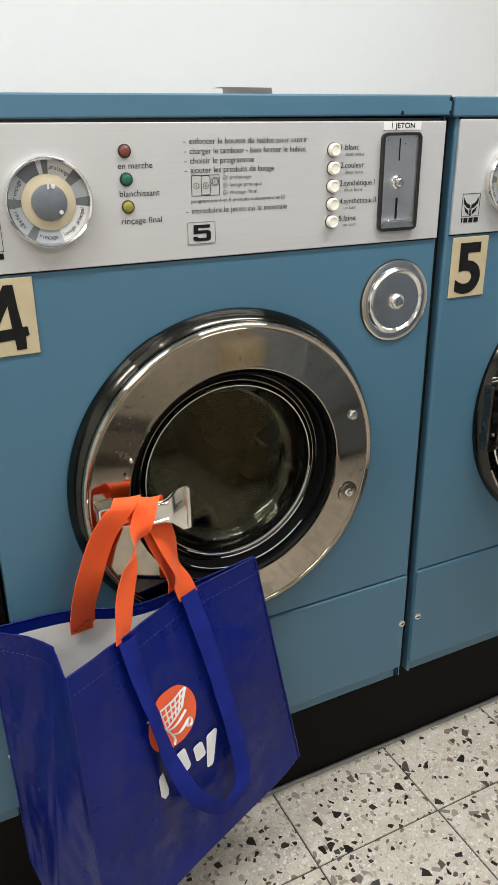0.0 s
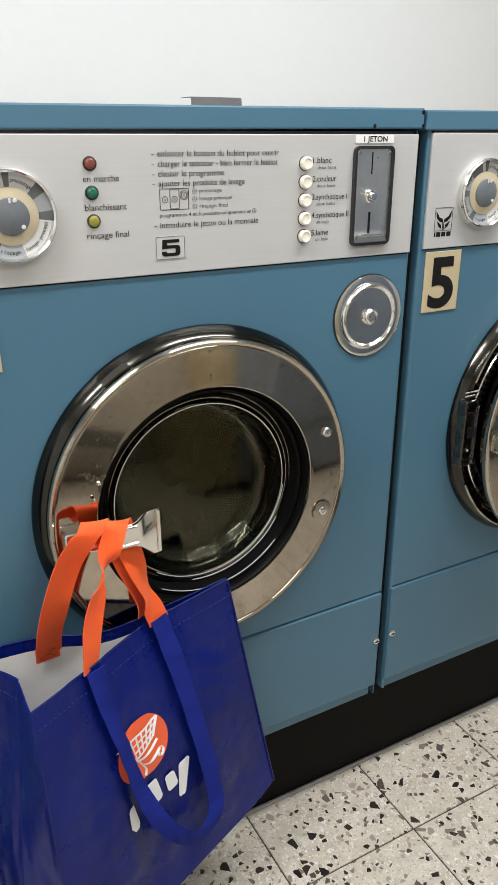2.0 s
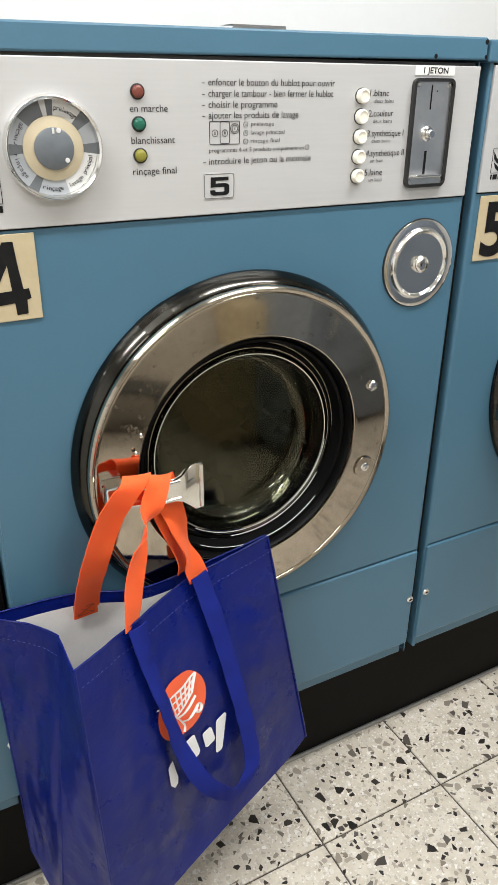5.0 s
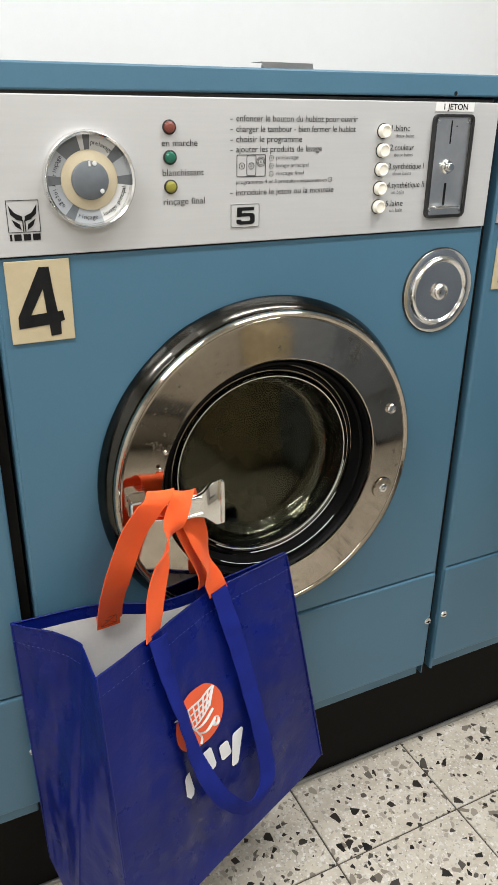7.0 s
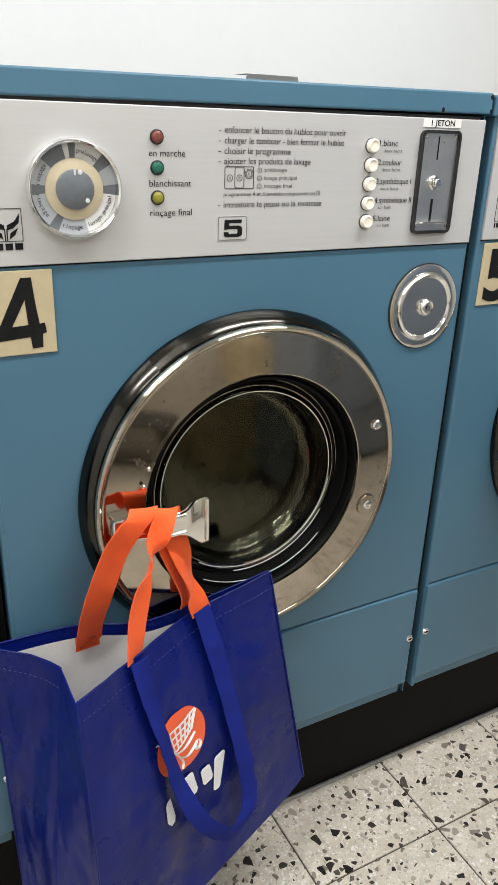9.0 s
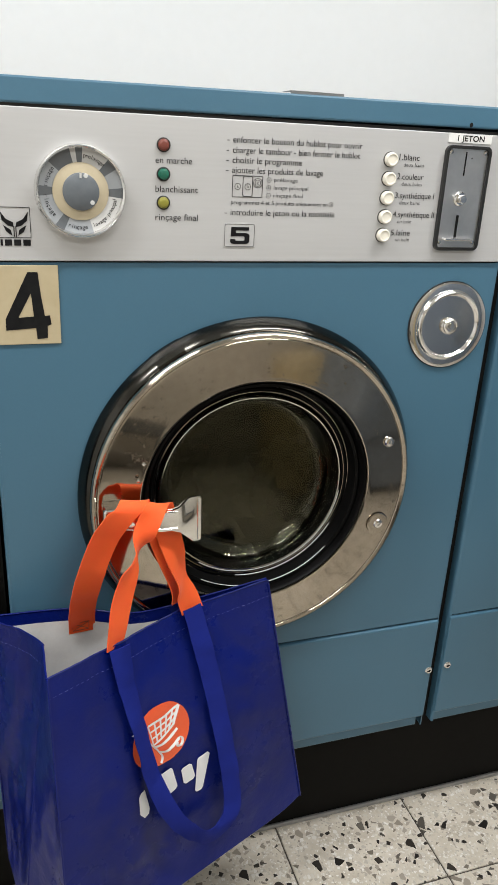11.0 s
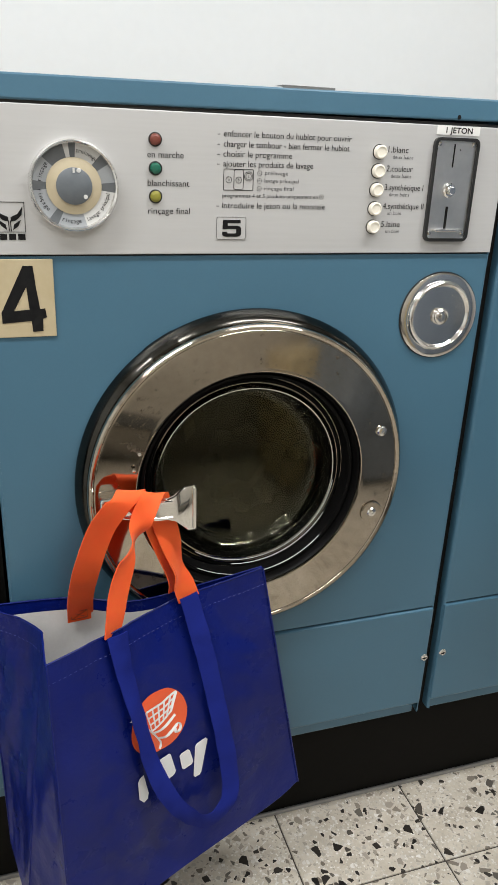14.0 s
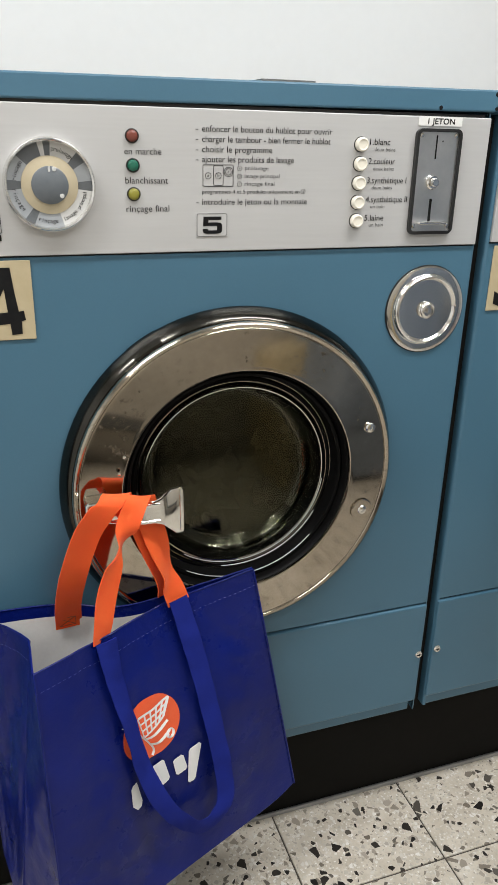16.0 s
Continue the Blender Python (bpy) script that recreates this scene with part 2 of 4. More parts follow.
def box(x0, x1, y0, y1, z0, z1, bevel=0.0, seg=2, bm=None):
    out = bm or bmesh.new()
    m = Matrix.LocRotScale(((x0 + x1) / 2, (y0 + y1) / 2, (z0 + z1) / 2), None, (x1 - x0, y1 - y0, z1 - z0))
    r = bmesh.ops.create_cube(out, size=1, matrix=m)
    if bevel:
        vs = set(r["verts"])
        bmesh.ops.bevel(out, geom=[e for e in out.edges if e.verts[0] in vs and e.verts[1] in vs], offset=bevel, segments=seg, profile=0.5, affect="EDGES")
    return out


def lathe(profile, cx, cz, seg=72, bm=None, closed=False):
    """Turns (radius, y) pairs about the axis through (cx, cz) along y."""
    out = bm or bmesh.new()
    rings = []
    for r, y in profile:
        if r < 1e-6:
            rings.append([out.verts.new((cx, y, cz))])
        else:
            rings.append([out.verts.new((cx + r * math.cos(2 * math.pi * i / seg), y, cz + r * math.sin(2 * math.pi * i / seg))) for i in range(seg)])
    pairs = list(zip(rings, rings[1:])) + ([(rings[-1], rings[0])] if closed else [])
    for a, b in pairs:
        for i in range(seg):
            j = (i + 1) % seg
            if len(a) == 1 and len(b) == 1:
                continue
            if len(a) == 1:
                out.faces.new((a[0], b[j], b[i]))
            elif len(b) == 1:
                out.faces.new((a[i], a[j], b[0]))
            else:
                out.faces.new((a[i], a[j], b[j], b[i]))
    return out


def sector(cx, cz, y0, y1, r0, r1, a0, a1, seg=10):
    """A flat ring piece between clock angles a0 and a1 (degrees from the top, clockwise)."""
    out = bmesh.new()
    cols = []
    for i in range(seg + 1):
        a = radians(a0 + (a1 - a0) * i / seg)
        s, c = math.sin(a), math.cos(a)
        cols.append([out.verts.new((cx + r * s, y, cz + r * c)) for r, y in ((r0, y1), (r0, y0), (r1, y0), (r1, y1))])
    for a, b in zip(cols, cols[1:]):
        for k in range(4):
            out.faces.new((a[k], a[(k + 1) % 4], b[(k + 1) % 4], b[k]))
    out.faces.new(cols[0])
    out.faces.new(cols[-1][::-1])
    return out


def outline_prism(pts, y0, y1, bm=None):
    """An (x, z) outline with depth from y0 to y1."""
    out = bm or bmesh.new()
    a = [out.verts.new((x, y0, z)) for x, z in pts]
    b = [out.verts.new((x, y1, z)) for x, z in pts]
    out.faces.new(a)
    out.faces.new(b[::-1])
    for i in range(len(pts)):
        j = (i + 1) % len(pts)
        out.faces.new((a[i], b[i], b[j], a[j]))
    return out


def rounded(x0, x1, z0, z1, r, seg=5):
    pts = []
    for cx, cz, a in ((x1 - r, z1 - r, 0), (x0 + r, z1 - r, 90), (x0 + r, z0 + r, 180), (x1 - r, z0 + r, 270)):
        for i in range(seg + 1):
            t = radians(a + 90 * i / seg)
            pts.append((cx + r * math.cos(t), cz + r * math.sin(t)))
    return pts


def frame_prism(x0, x1, z0, z1, r, w, y0, y1):
    """A rounded rectangular ring."""
    out = bmesh.new()
    po, pi = rounded(x0, x1, z0, z1, r), rounded(x0 + w, x1 - w, z0 + w, z1 - w, max(r - w, 0.0005))
    loops = [[out.verts.new((x, y, z)) for x, z in pts] for pts, y in ((po, y1), (po, y0), (pi, y0), (pi, y1))]
    n = len(po)
    for k in range(4):
        a, b = loops[k], loops[(k + 1) % 4]
        for i in range(n):
            j = (i + 1) % n
            out.faces.new((a[i], a[j], b[j], b[i]))
    return out


def lettering(text, x, z, height, width=0.0, y=-0.0046, weight=0.0, align="LEFT", shear=0.0):
    """A mesh of the built-in font, upright on a front that faces -y; width 0 keeps its own."""
    cu = bpy.data.curves.new("lettering", "FONT")
    cu.body, cu.size, cu.align_x, cu.offset, cu.extrude, cu.shear, cu.resolution_u = text, 1.0, "LEFT", weight, 0.0, shear, 8 if weight > 0.01 else 3
    ob = bpy.data.objects.new("lettering", cu)
    scene.collection.objects.link(ob)
    bpy.context.view_layer.update()
    me = bpy.data.meshes.new_from_object(ob.evaluated_get(bpy.context.evaluated_depsgraph_get()))
    bpy.data.objects.remove(ob)
    co = np.array([v.co for v in me.vertices])
    lo, hi = co.min(0), co.max(0)
    sx = width / (hi[0] - lo[0]) if width else height
    off = lo[0] if align == "LEFT" else (lo[0] + hi[0]) / 2
    me.transform(Matrix(((sx, 0, 0, x - off * sx), (0, 0, -1, y), (0, height, 0, z), (0, 0, 0, 1))))
    me.materials.clear()
    return me


def filled(loops, x, z, w, h, y):
    """A flat shape with holes from loops in a unit box."""
    out = bmesh.new()
    edges = []
    for loop in loops:
        vs = [out.verts.new((x + w * a, y, z + h * c)) for a, c in loop]
        edges += [out.edges.new((p, q)) for p, q in zip(vs, vs[1:] + vs[:1])]
    bmesh.ops.triangle_fill(out, edges=edges, use_beauty=True)
    return out


def tube_along(points, r, seg=8, closed=False, bm=None):
    out = bm or bmesh.new()
    pts = [Vector(p) for p in points]
    rings = []
    for i, p in enumerate(pts):
        d = (pts[(i + 1) % len(pts)] - pts[i - 1]) if closed else (pts[min(i + 1, len(pts) - 1)] - pts[max(i - 1, 0)])
        d.normalize()
        u = d.orthogonal().normalized() if i == 0 else (u - d * u.dot(d)).normalized()
        w = d.cross(u)
        rings.append([out.verts.new(p + r * (math.cos(2 * math.pi * k / seg) * u + math.sin(2 * math.pi * k / seg) * w)) for k in range(seg)])
    for a, b in zip(rings, rings[1:] + (rings[:1] if closed else [])):
        for k in range(seg):
            out.faces.new((a[k], a[(k + 1) % seg], b[(k + 1) % seg], b[k]))
    if not closed:
        out.faces.new(rings[0][::-1])
        out.faces.new(rings[-1])
    return out


def smooth_line(points, n):
    """Catmull-Rom through the points, n samples."""
    p = [Vector(q) for q in points]
    p = [2 * p[0] - p[1]] + p + [2 * p[-1] - p[-2]]
    out = []
    for k in range(n):
        s = k / (n - 1) * (len(p) - 3)
        i = min(int(s), len(p) - 4)
        t = s - i
        a, b, c, d = p[i:i + 4]
        out.append(0.5 * ((2 * b) + (c - a) * t + (2 * a - 5 * b + 4 * c - d) * t * t + (3 * b - a - 3 * c + d) * t ** 3))
    return out


# ---- the place ----
ROOM_X0, ROOM_X1, ROOM_Y0, ROOM_Y1, ROOM_Z = -2.68, 3.01, -2.60, 0.86, 2.62


def structure(name, bm, mat, label, category):
    return tagged(new(name, mesh_from(name, bm, mat, False)), label, category, kind="structure")


floor = structure("floor", box(ROOM_X0 - 0.15, ROOM_X1 + 0.15, ROOM_Y0 - 0.15, ROOM_Y1 + 0.15, -0.12, -0.004), GROUT, "pale terrazzo tile floor with dark grout joints", "floor")
structure("wall_north", box(ROOM_X0, ROOM_X1, ROOM_Y1, ROOM_Y1 + 0.12, 0, ROOM_Z), WALL, "plain white painted wall behind the washing machines", "wall")
structure("wall_south", box(ROOM_X0, ROOM_X1, ROOM_Y0 - 0.12, ROOM_Y0, 0, ROOM_Z), FAR_WALL, "plain tan painted wall opposite the machines", "wall")
structure("wall_west", box(ROOM_X0 - 0.12, ROOM_X0, ROOM_Y0 - 0.12, ROOM_Y1 + 0.12, 0, ROOM_Z), WALL, "plain white painted side wall", "wall")
structure("wall_east", box(ROOM_X1, ROOM_X1 + 0.12, ROOM_Y0 - 0.12, ROOM_Y1 + 0.12, 0, ROOM_Z), WALL, "plain white painted end wall", "wall")
structure("ceiling", box(ROOM_X0 - 0.12, ROOM_X1 + 0.12, ROOM_Y0 - 0.12, ROOM_Y1 + 0.12, ROOM_Z, ROOM_Z + 0.12), CEILING, "plain white painted ceiling", "ceiling")

for lx, ly in LAMPS:
    lamp = thing("ceiling_light", lx, ly, ROOM_Z, "white fluorescent ceiling light with a lit tube", "lamp", "ceiling lights")
    part("housing", box(-0.64, 0.64, -0.06, 0.06, -0.035, 0.0, 0.006), LABEL, lamp)
    part("tube", box(-0.6, 0.6, -0.02, 0.02, -0.052, -0.036, 0.006), TUBE, lamp)

PLINTH_Y = 0.08
plinth = structure("plinth", box(-2.62, 2.96, PLINTH_Y, 0.84, 0.0, 0.281, 0.004), BLACK, "matt black painted plinth under the washing machines", "plinth")

structure("trim", box(-2.62, 2.96, PLINTH_Y - 0.007, PLINTH_Y - 0.0005, 0.0, 0.010, 0.002), GREY_METAL, "thin grey sealing strip along the plinth foot", "trim")

# ---- washing machines ----
PITCH = 0.784
XL, XR, ZB, ZT = -0.480, 0.284, 0.283, 1.383
ORG = Vector((-0.1, 0.0, ZB))
DX, DZ = -0.105, 0.850            # the door's centre
FRONT = -0.003


def shell():
    bm = bmesh.new()
    r, prof = 0.005, []
    for i in range(5):
        a = radians(90 * i / 4)
        prof.append((XL + r - r * math.sin(a), r - r * math.cos(a)))
    prof += [(XL, 0.74), (XR, 0.74)]
    for i in range(5):
        a = radians(90 * i / 4)
        prof.append((XR - r + r * math.cos(a), r - r * math.sin(a)))
    inner = [(min(max(x, XL + 0.004), XR - 0.004), max(y, 0.006) if y < 0.7 else y - 0.004) for x, y in prof]
    rings = [[bm.verts.new((x, y, z)) for x, y in ring] for ring, z in ((prof, ZB), (prof, ZT), (inner, ZT), (inner, ZB))]
    for k in range(4):
        a, b = rings[k], rings[(k + 1) % 4]
        for i in range(len(a) - 1):
            bm.faces.new((a[i], a[i + 1], b[i + 1], b[i]))
    return bm


def front_sheet(x0, x1, z0, z1, y0, y1, cx, cz, r, seg=72):
    """A sheet with a round hole."""
    bm = bmesh.new()
    def edge(a):
        s, c = math.sin(a), math.cos(a)
        k = min(((x1 - cx) if c > 0 else (cx - x0)) / max(abs(c), 1e-6), ((z1 - cz) if s > 0 else (cz - z0)) / max(abs(s), 1e-6))
        return cx + k * c, cz + k * s
    angles = sorted({2 * math.pi * i / seg for i in range(seg)} | {math.atan2(z - cz, x - cx) % (2 * math.pi) for x in (x0, x1) for z in (z0, z1)})
    loops = [[bm.verts.new((*p, 0)) for p in ()] for _ in range(4)]
    for a in angles:
        ex, ez = edge(a)
        hx, hz = cx + r * math.cos(a), cz + r * math.sin(a)
        for k, (x, y, z) in enumerate(((ex, y1, ez), (ex, y0, ez), (hx, y0, hz), (hx, y1, hz))):
            loops[k].append(bm.verts.new((x, y, z)))
    n = len(angles)
    for k in range(4):
        a, b = loops[k], loops[(k + 1) % 4]
        for i in range(n):
            j = (i + 1) % n
            bm.faces.new((a[i], a[j], b[j], b[i]))
    return bm


def screw_head(x, y, z, r):
    """A domed screw head with a slot, facing -y."""
    return lathe([(r, y + 0.002), (r, y - 0.001), (r * 0.8, y - 0.0032), (r * 0.35, y - 0.0036), (r * 0.3, y - 0.002), (0, y - 0.002)], x, z, 20)


DRUMS = {}


def build_door(root, open_angle, shift):
    """The round door on its hinge at the far edge; open_angle in degrees."""
    hinge = Vector((DX + 0.262, -0.006, DZ))
    def add(name, bm, mat, parent, label=""):
        me = bm if isinstance(bm, bpy.types.Mesh) else mesh_from(name, bm, mat)
        me.transform(Matrix.Translation(-hinge))
        ob = new(name, me)
        ob.parent = parent
        return tagged(ob, label)
    ring = [(0.2450, -0.014), (0.2500, -0.020), (0.2535, -0.027), (0.2545, -0.032), (0.2530, -0.0365), (0.2500, -0.0385), (0.2470, -0.0375), (0.2450, -0.0350), (0.2435, -0.0358), (0.2425, -0.0360),
            (0.1900, -0.0364), (0.1862, -0.0372), (0.1840, -0.0374), (0.1826, -0.0364), (0.1820, -0.0340), (0.1820, -0.020), (0.190, -0.012)]
    door = add("door", lathe(ring, DX, DZ, 96, closed=True), CHROME, root, "round chromed porthole door" + (" standing ajar" if open_angle else " shut tight"))
    door.location = hinge + shift
    door.rotation_euler = (0, 0, radians(open_angle))
    gasket = [(0.1835, -0.028), (0.1815, -0.033), (0.1795, -0.031), (0.1780, -0.025), (0.1768, -0.016), (0.1735, -0.020), (0.1690, -0.019), (0.1660, -0.008), (0.1640, 0.004),
              (0.1600, 0.000), (0.1565, 0.001), (0.1535, 0.010), (0.150, 0.016), (0.150, 0.030), (0.192, 0.030), (0.192, -0.02)]
    add("gasket", lathe(gasket, DX, DZ, 96, closed=True), RUBBER, door, "black ribbed rubber gasket")
    bowl = [(0.1530, 0.002), (0.1500, -0.002), (0.1465, -0.002), (0.1445, 0.006), (0.1430, 0.022), (0.1395, 0.034), (0.1300, 0.0440), (0.1260, 0.0466), (0.1235, 0.0470), (0.1215, 0.0470), (0.06, 0.0470), (0, 0.0470)]
    back = [(0, 0.0530), (0.06, 0.0530), (0.1170, 0.0530), (0.1190, 0.0530), (0.1330, 0.048), (0.1435, 0.038), (0.1475, 0.022), (0.1530, 0.012)]
    pane = lathe(bowl + back, DX, DZ, 96)
    for v in pane.verts:                  # the bowl's bottom leans back towards its top
        if v.co.y > 0.03:
            v.co.y += (v.co.z - DZ) * 0.05
    add("glass", pane, GLASS, door, "thick clear glass porthole bowl")
    # thin bright rings modelled in place of highlights along the glass edge
    for rr, yy, tt in ((0.1475, -0.0035, 0.0013), (0.1560, -0.0010, 0.0008), (0.1645, 0.0015, 0.0007)):
        circle = [(DX + rr * math.cos(2 * math.pi * k / 72), yy, DZ + rr * math.sin(2 * math.pi * k / 72)) for k in range(72)]
        add("glass_edge_glint", tube_along(circle, tt, 6, True), BRIGHT if tt > 0.001 else CHROME, door)
    for rr, yy, a0, a1 in ((0.1505, -0.0030, 236, 352), (0.1530, 0.0005, 250, 338), (0.1590, -0.0020, 262, 330), (0.1685, -0.0195, 240, 318), (0.1780, -0.0180, 285, 340)):
        arc = [(DX + rr * math.cos(radians(a0 + (a1 - a0) * k / 30)), yy - 0.0008, DZ + rr * math.sin(radians(a0 + (a1 - a0) * k / 30))) for k in range(31)]
        add("water_residue", tube_along(arc, 0.0006, 5), LABEL, door)
    # handle: block on the ring, arm, and a flared end plate
    hx, hz = -0.318, 0.838
    handle = add("handle", box(hx - 0.026, hx + 0.006, -0.066, -0.034, hz - 0.006, hz + 0.026, 0.005, 3), BRIGHT, door, "bright chrome pull handle with a flared end")
    arm = outline_prism([(hx, hz - 0.004), (hx, hz + 0.022), (-0.262, hz + 0.017), (-0.246, hz + 0.016), (-0.236, hz + 0.020), (-0.228, hz + 0.030), (-0.223, hz + 0.036), (-0.206, hz + 0.038),
                         (-0.205, hz - 0.035), (-0.217, hz - 0.036), (-0.225, hz - 0.027), (-0.234, hz - 0.017), (-0.246, hz - 0.013), (-0.262, hz - 0.013)], -0.069, -0.062)
    bmesh.ops.bevel(arm, geom=arm.edges[:], offset=0.0018, segments=2, profile=0.5, affect="EDGES")
    add("arm", arm, BRIGHT, handle)
    for z0, z1 in ((0.020, 0.0145), (-0.003, -0.0115)):
        add("arm_rim", tube_along([(hx + 0.004, -0.0690, hz + z0), (-0.262, -0.0695, hz + z1), (-0.240, -0.0695, hz + z1)], 0.0024, 8), BRIGHT, handle)
    add("end_lip", tube_along([(-0.2075, -0.0695, hz + 0.035), (-0.2072, -0.0705, hz), (-0.2070, -0.0695, hz - 0.032)], 0.0026, 8), BRIGHT, handle)
    for sx, sz in ((0.107, 0.924), (0.104, 0.780)):
        add("screw", screw_head(sx, -0.038, sz, 0.0085), BRIGHT, door)
    pad = lathe([(0.019, -0.0368), (0.019, -0.0388), (0.017, -0.0395), (0, -0.0395)], 0.104, 0.780, 28)
    add("screw_pad", pad, CHROME, door)
    for a in (158, 166):
        add("rivet", lathe([(0.003, -0.043), (0.0026, -0.0465), (0, -0.0472)], DX + 0.193 * math.cos(radians(a)), DZ + 0.193 * math.sin(radians(a)), 10), BRIGHT, door)
    return door


RACK = Matrix(((1, 0, 0, 0), (0, 1, 0, 0), (0.002, 0, 1, 0.0005), (0, 0, 0, 1)))     # the row rises a little to the east


def washing_machine(index, number, open_angle=0.0, lift=0.0):
    dx = index * PITCH
    label = "sky-blue enamelled front-loading laundromat washing machine" + (" with its door ajar" if open_angle else " with a shut chrome door")
    root = thing("washing_machine", ORG.x + dx, ORG.y, ORG.z + lift, label, "washing machine", "row of washing machines")
    def add(name, bm, mat, label="", parent=None, smooth=True):
        ob = part(name, bm, mat, parent or root, label, smooth, -ORG)
        ob.data.transform(RACK)
        return ob
    def text(body, x, z, h, w, mat=INK, name="lettering", parent=None, **k):
        me = lettering(body, x, z, h, w, **k)
        me.materials.append(mat)
        ob = part(name, me, mat, parent or root, "", True, -ORG)
        ob.data.transform(RACK)
        return ob
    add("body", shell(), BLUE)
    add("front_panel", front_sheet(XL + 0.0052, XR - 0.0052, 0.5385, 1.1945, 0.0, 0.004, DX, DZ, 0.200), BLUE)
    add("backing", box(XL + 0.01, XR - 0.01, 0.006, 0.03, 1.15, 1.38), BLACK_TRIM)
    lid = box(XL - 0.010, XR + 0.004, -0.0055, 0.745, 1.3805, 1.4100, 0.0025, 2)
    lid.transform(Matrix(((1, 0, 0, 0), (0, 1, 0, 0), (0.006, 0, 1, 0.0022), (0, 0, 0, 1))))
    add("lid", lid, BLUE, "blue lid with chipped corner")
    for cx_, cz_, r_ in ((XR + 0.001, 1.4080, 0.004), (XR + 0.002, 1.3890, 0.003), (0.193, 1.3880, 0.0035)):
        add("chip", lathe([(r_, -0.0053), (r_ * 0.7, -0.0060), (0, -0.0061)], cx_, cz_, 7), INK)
    # black strip stands in for the shade in the seam under the lid
    add("lid_seam_shade", box(XL + 0.012, XR - 0.012, 0.0005, 0.02, 1.3765, 1.3806), BLACK_TRIM)
    # black filler holds the shade of the gap between two machines
    add("gap_shade_strip", box(XR + 0.0008, XR + 0.0150, 0.014, 0.06, ZB + 0.002, 1.378), BLACK)
    kick = box(XL + 0.001, XR - 0.003, -0.004, 0.006, 0.3085, 0.5345, 0.003)
    kp = add("kick_panel", kick, BLUE, "blue removable lower panel")
    add("base_rail", box(XL + 0.003, XR - 0.014, 0.003, 0.03, 0.2835, 0.3075, 0.002), BLUE)
    for fx in (XL + 0.06, XR - 0.06):
        for fy in (0.10, 0.64):
            add("foot", box(fx - 0.015, fx + 0.015, fy - 0.015, fy + 0.015, ZB - 0.002 - lift - 0.002 * (fx + 0.35), ZB + 0.01, 0.002), BLACK_TRIM)
    add("screw", screw_head(0.2745, -0.004, 0.4225, 0.0075), BRIGHT, "", kp)
    add("screw", screw_head(XL + 0.011, -0.004, 0.4245, 0.0075), BRIGHT, "", kp)
    for sx, sz in ((0.2745, 0.4225), (XL + 0.011, 0.4245)):
        add("screw_slot", box(sx - 0.0046, sx + 0.0046, -0.0080, -0.0060, sz - 0.0008, sz + 0.0008), INK, "", kp)
    panel = add("control_panel", box(XL + 0.006, XR - 0.003, -0.004, 0.004, 1.197, 1.3765, 0.0012), STEEL_PANEL, "brushed silver control panel")
    # tub and drum
    add("tub", lathe([(0.205, 0.004), (0.205, 0.05), (0.29, 0.06), (0.29, 0.50), (0, 0.50)], DX, DZ, 64), BLACK_TRIM)
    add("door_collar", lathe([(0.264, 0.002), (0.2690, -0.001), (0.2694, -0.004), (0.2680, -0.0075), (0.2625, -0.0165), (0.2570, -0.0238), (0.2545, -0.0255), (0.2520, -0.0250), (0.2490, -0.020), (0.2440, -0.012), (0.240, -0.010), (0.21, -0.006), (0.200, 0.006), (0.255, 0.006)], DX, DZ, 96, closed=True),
        DARK_REFLECT_CHROME, "polished door surround with its dark reflections in the colour")
    clip, cols = bmesh.new(), []
    for k in range(9):
        s_, c_ = math.sin(radians(117 + 10 * k / 8)), math.cos(radians(117 + 10 * k / 8))
        cols.append([clip.verts.new((DX + r_ * c_, y_, DZ + r_ * s_)) for r_, y_ in ((0.2705, -0.003), (0.2690, -0.0090), (0.2632, -0.0182), (0.2575, -0.0258), (0.2540, -0.0262), (0.2540, -0.010), (0.262, -0.002))])
    for p_, q_ in zip(cols, cols[1:]):
        for k in range(7):
            clip.faces.new((p_[k], p_[(k + 1) % 7], q_[(k + 1) % 7], q_[k]))
    clip.faces.new(cols[0])
    clip.faces.new(cols[-1][::-1])
    add("collar_clip", clip, DARK_REFLECT_CHROME, "polished clip over the joint of the surround", None, False)
    drum = add("drum", lathe([(0.20, 0.09), (0.22, 0.075), (0.262, 0.08), (0.262, 0.42), (0.24, 0.44), (0, 0.44)], 0, 0, 64), SHADED_STEEL, "perforated steel drum with its inner shade in the colour")
    drum.data.transform(Matrix.Translation(ORG))
    for k in range(3):
        a = radians(90 + 120 * k)
        bm = bmesh.new()
        m = Matrix.LocRotScale((0.235 * math.cos(a), 0.26, 0.235 * math.sin(a)), Euler((0, -a, 0)), (0.06, 0.30, 0.035))
        bmesh.ops.create_cube(bm, size=1, matrix=m)
        bmesh.ops.bevel(bm, geom=bm.edges[:], offset=0.012, segments=2, profile=0.5, affect="EDGES")
        part("lifter", bm, SHADED_STEEL, drum)
    for k in range(6):
        a, r0 = radians(60 * k + 17), 0.10 + 0.07 * (k % 3)
        bm = bmesh.new()
        bmesh.ops.create_icosphere(bm, subdivisions=4, radius=0.085 + 0.012 * (k % 2))
        for v in bm.verts:
            q = v.co.normalized()
            v.co *= 0.85 + 0.35 * noise.noise(q * 2.2 + Vector((k * 5.1, index * 3, 0))) + 0.16 * noise.noise(q * 7 + Vector((k, 0, 0)))
            v.co += Vector((r0 * math.cos(a), 0.20 + 0.05 * (k % 2), r0 * math.sin(a)))
        part("laundry", bm, SHADED_CLOTH, drum, "wet grey-green laundry, blackened for the shade inside the drum")
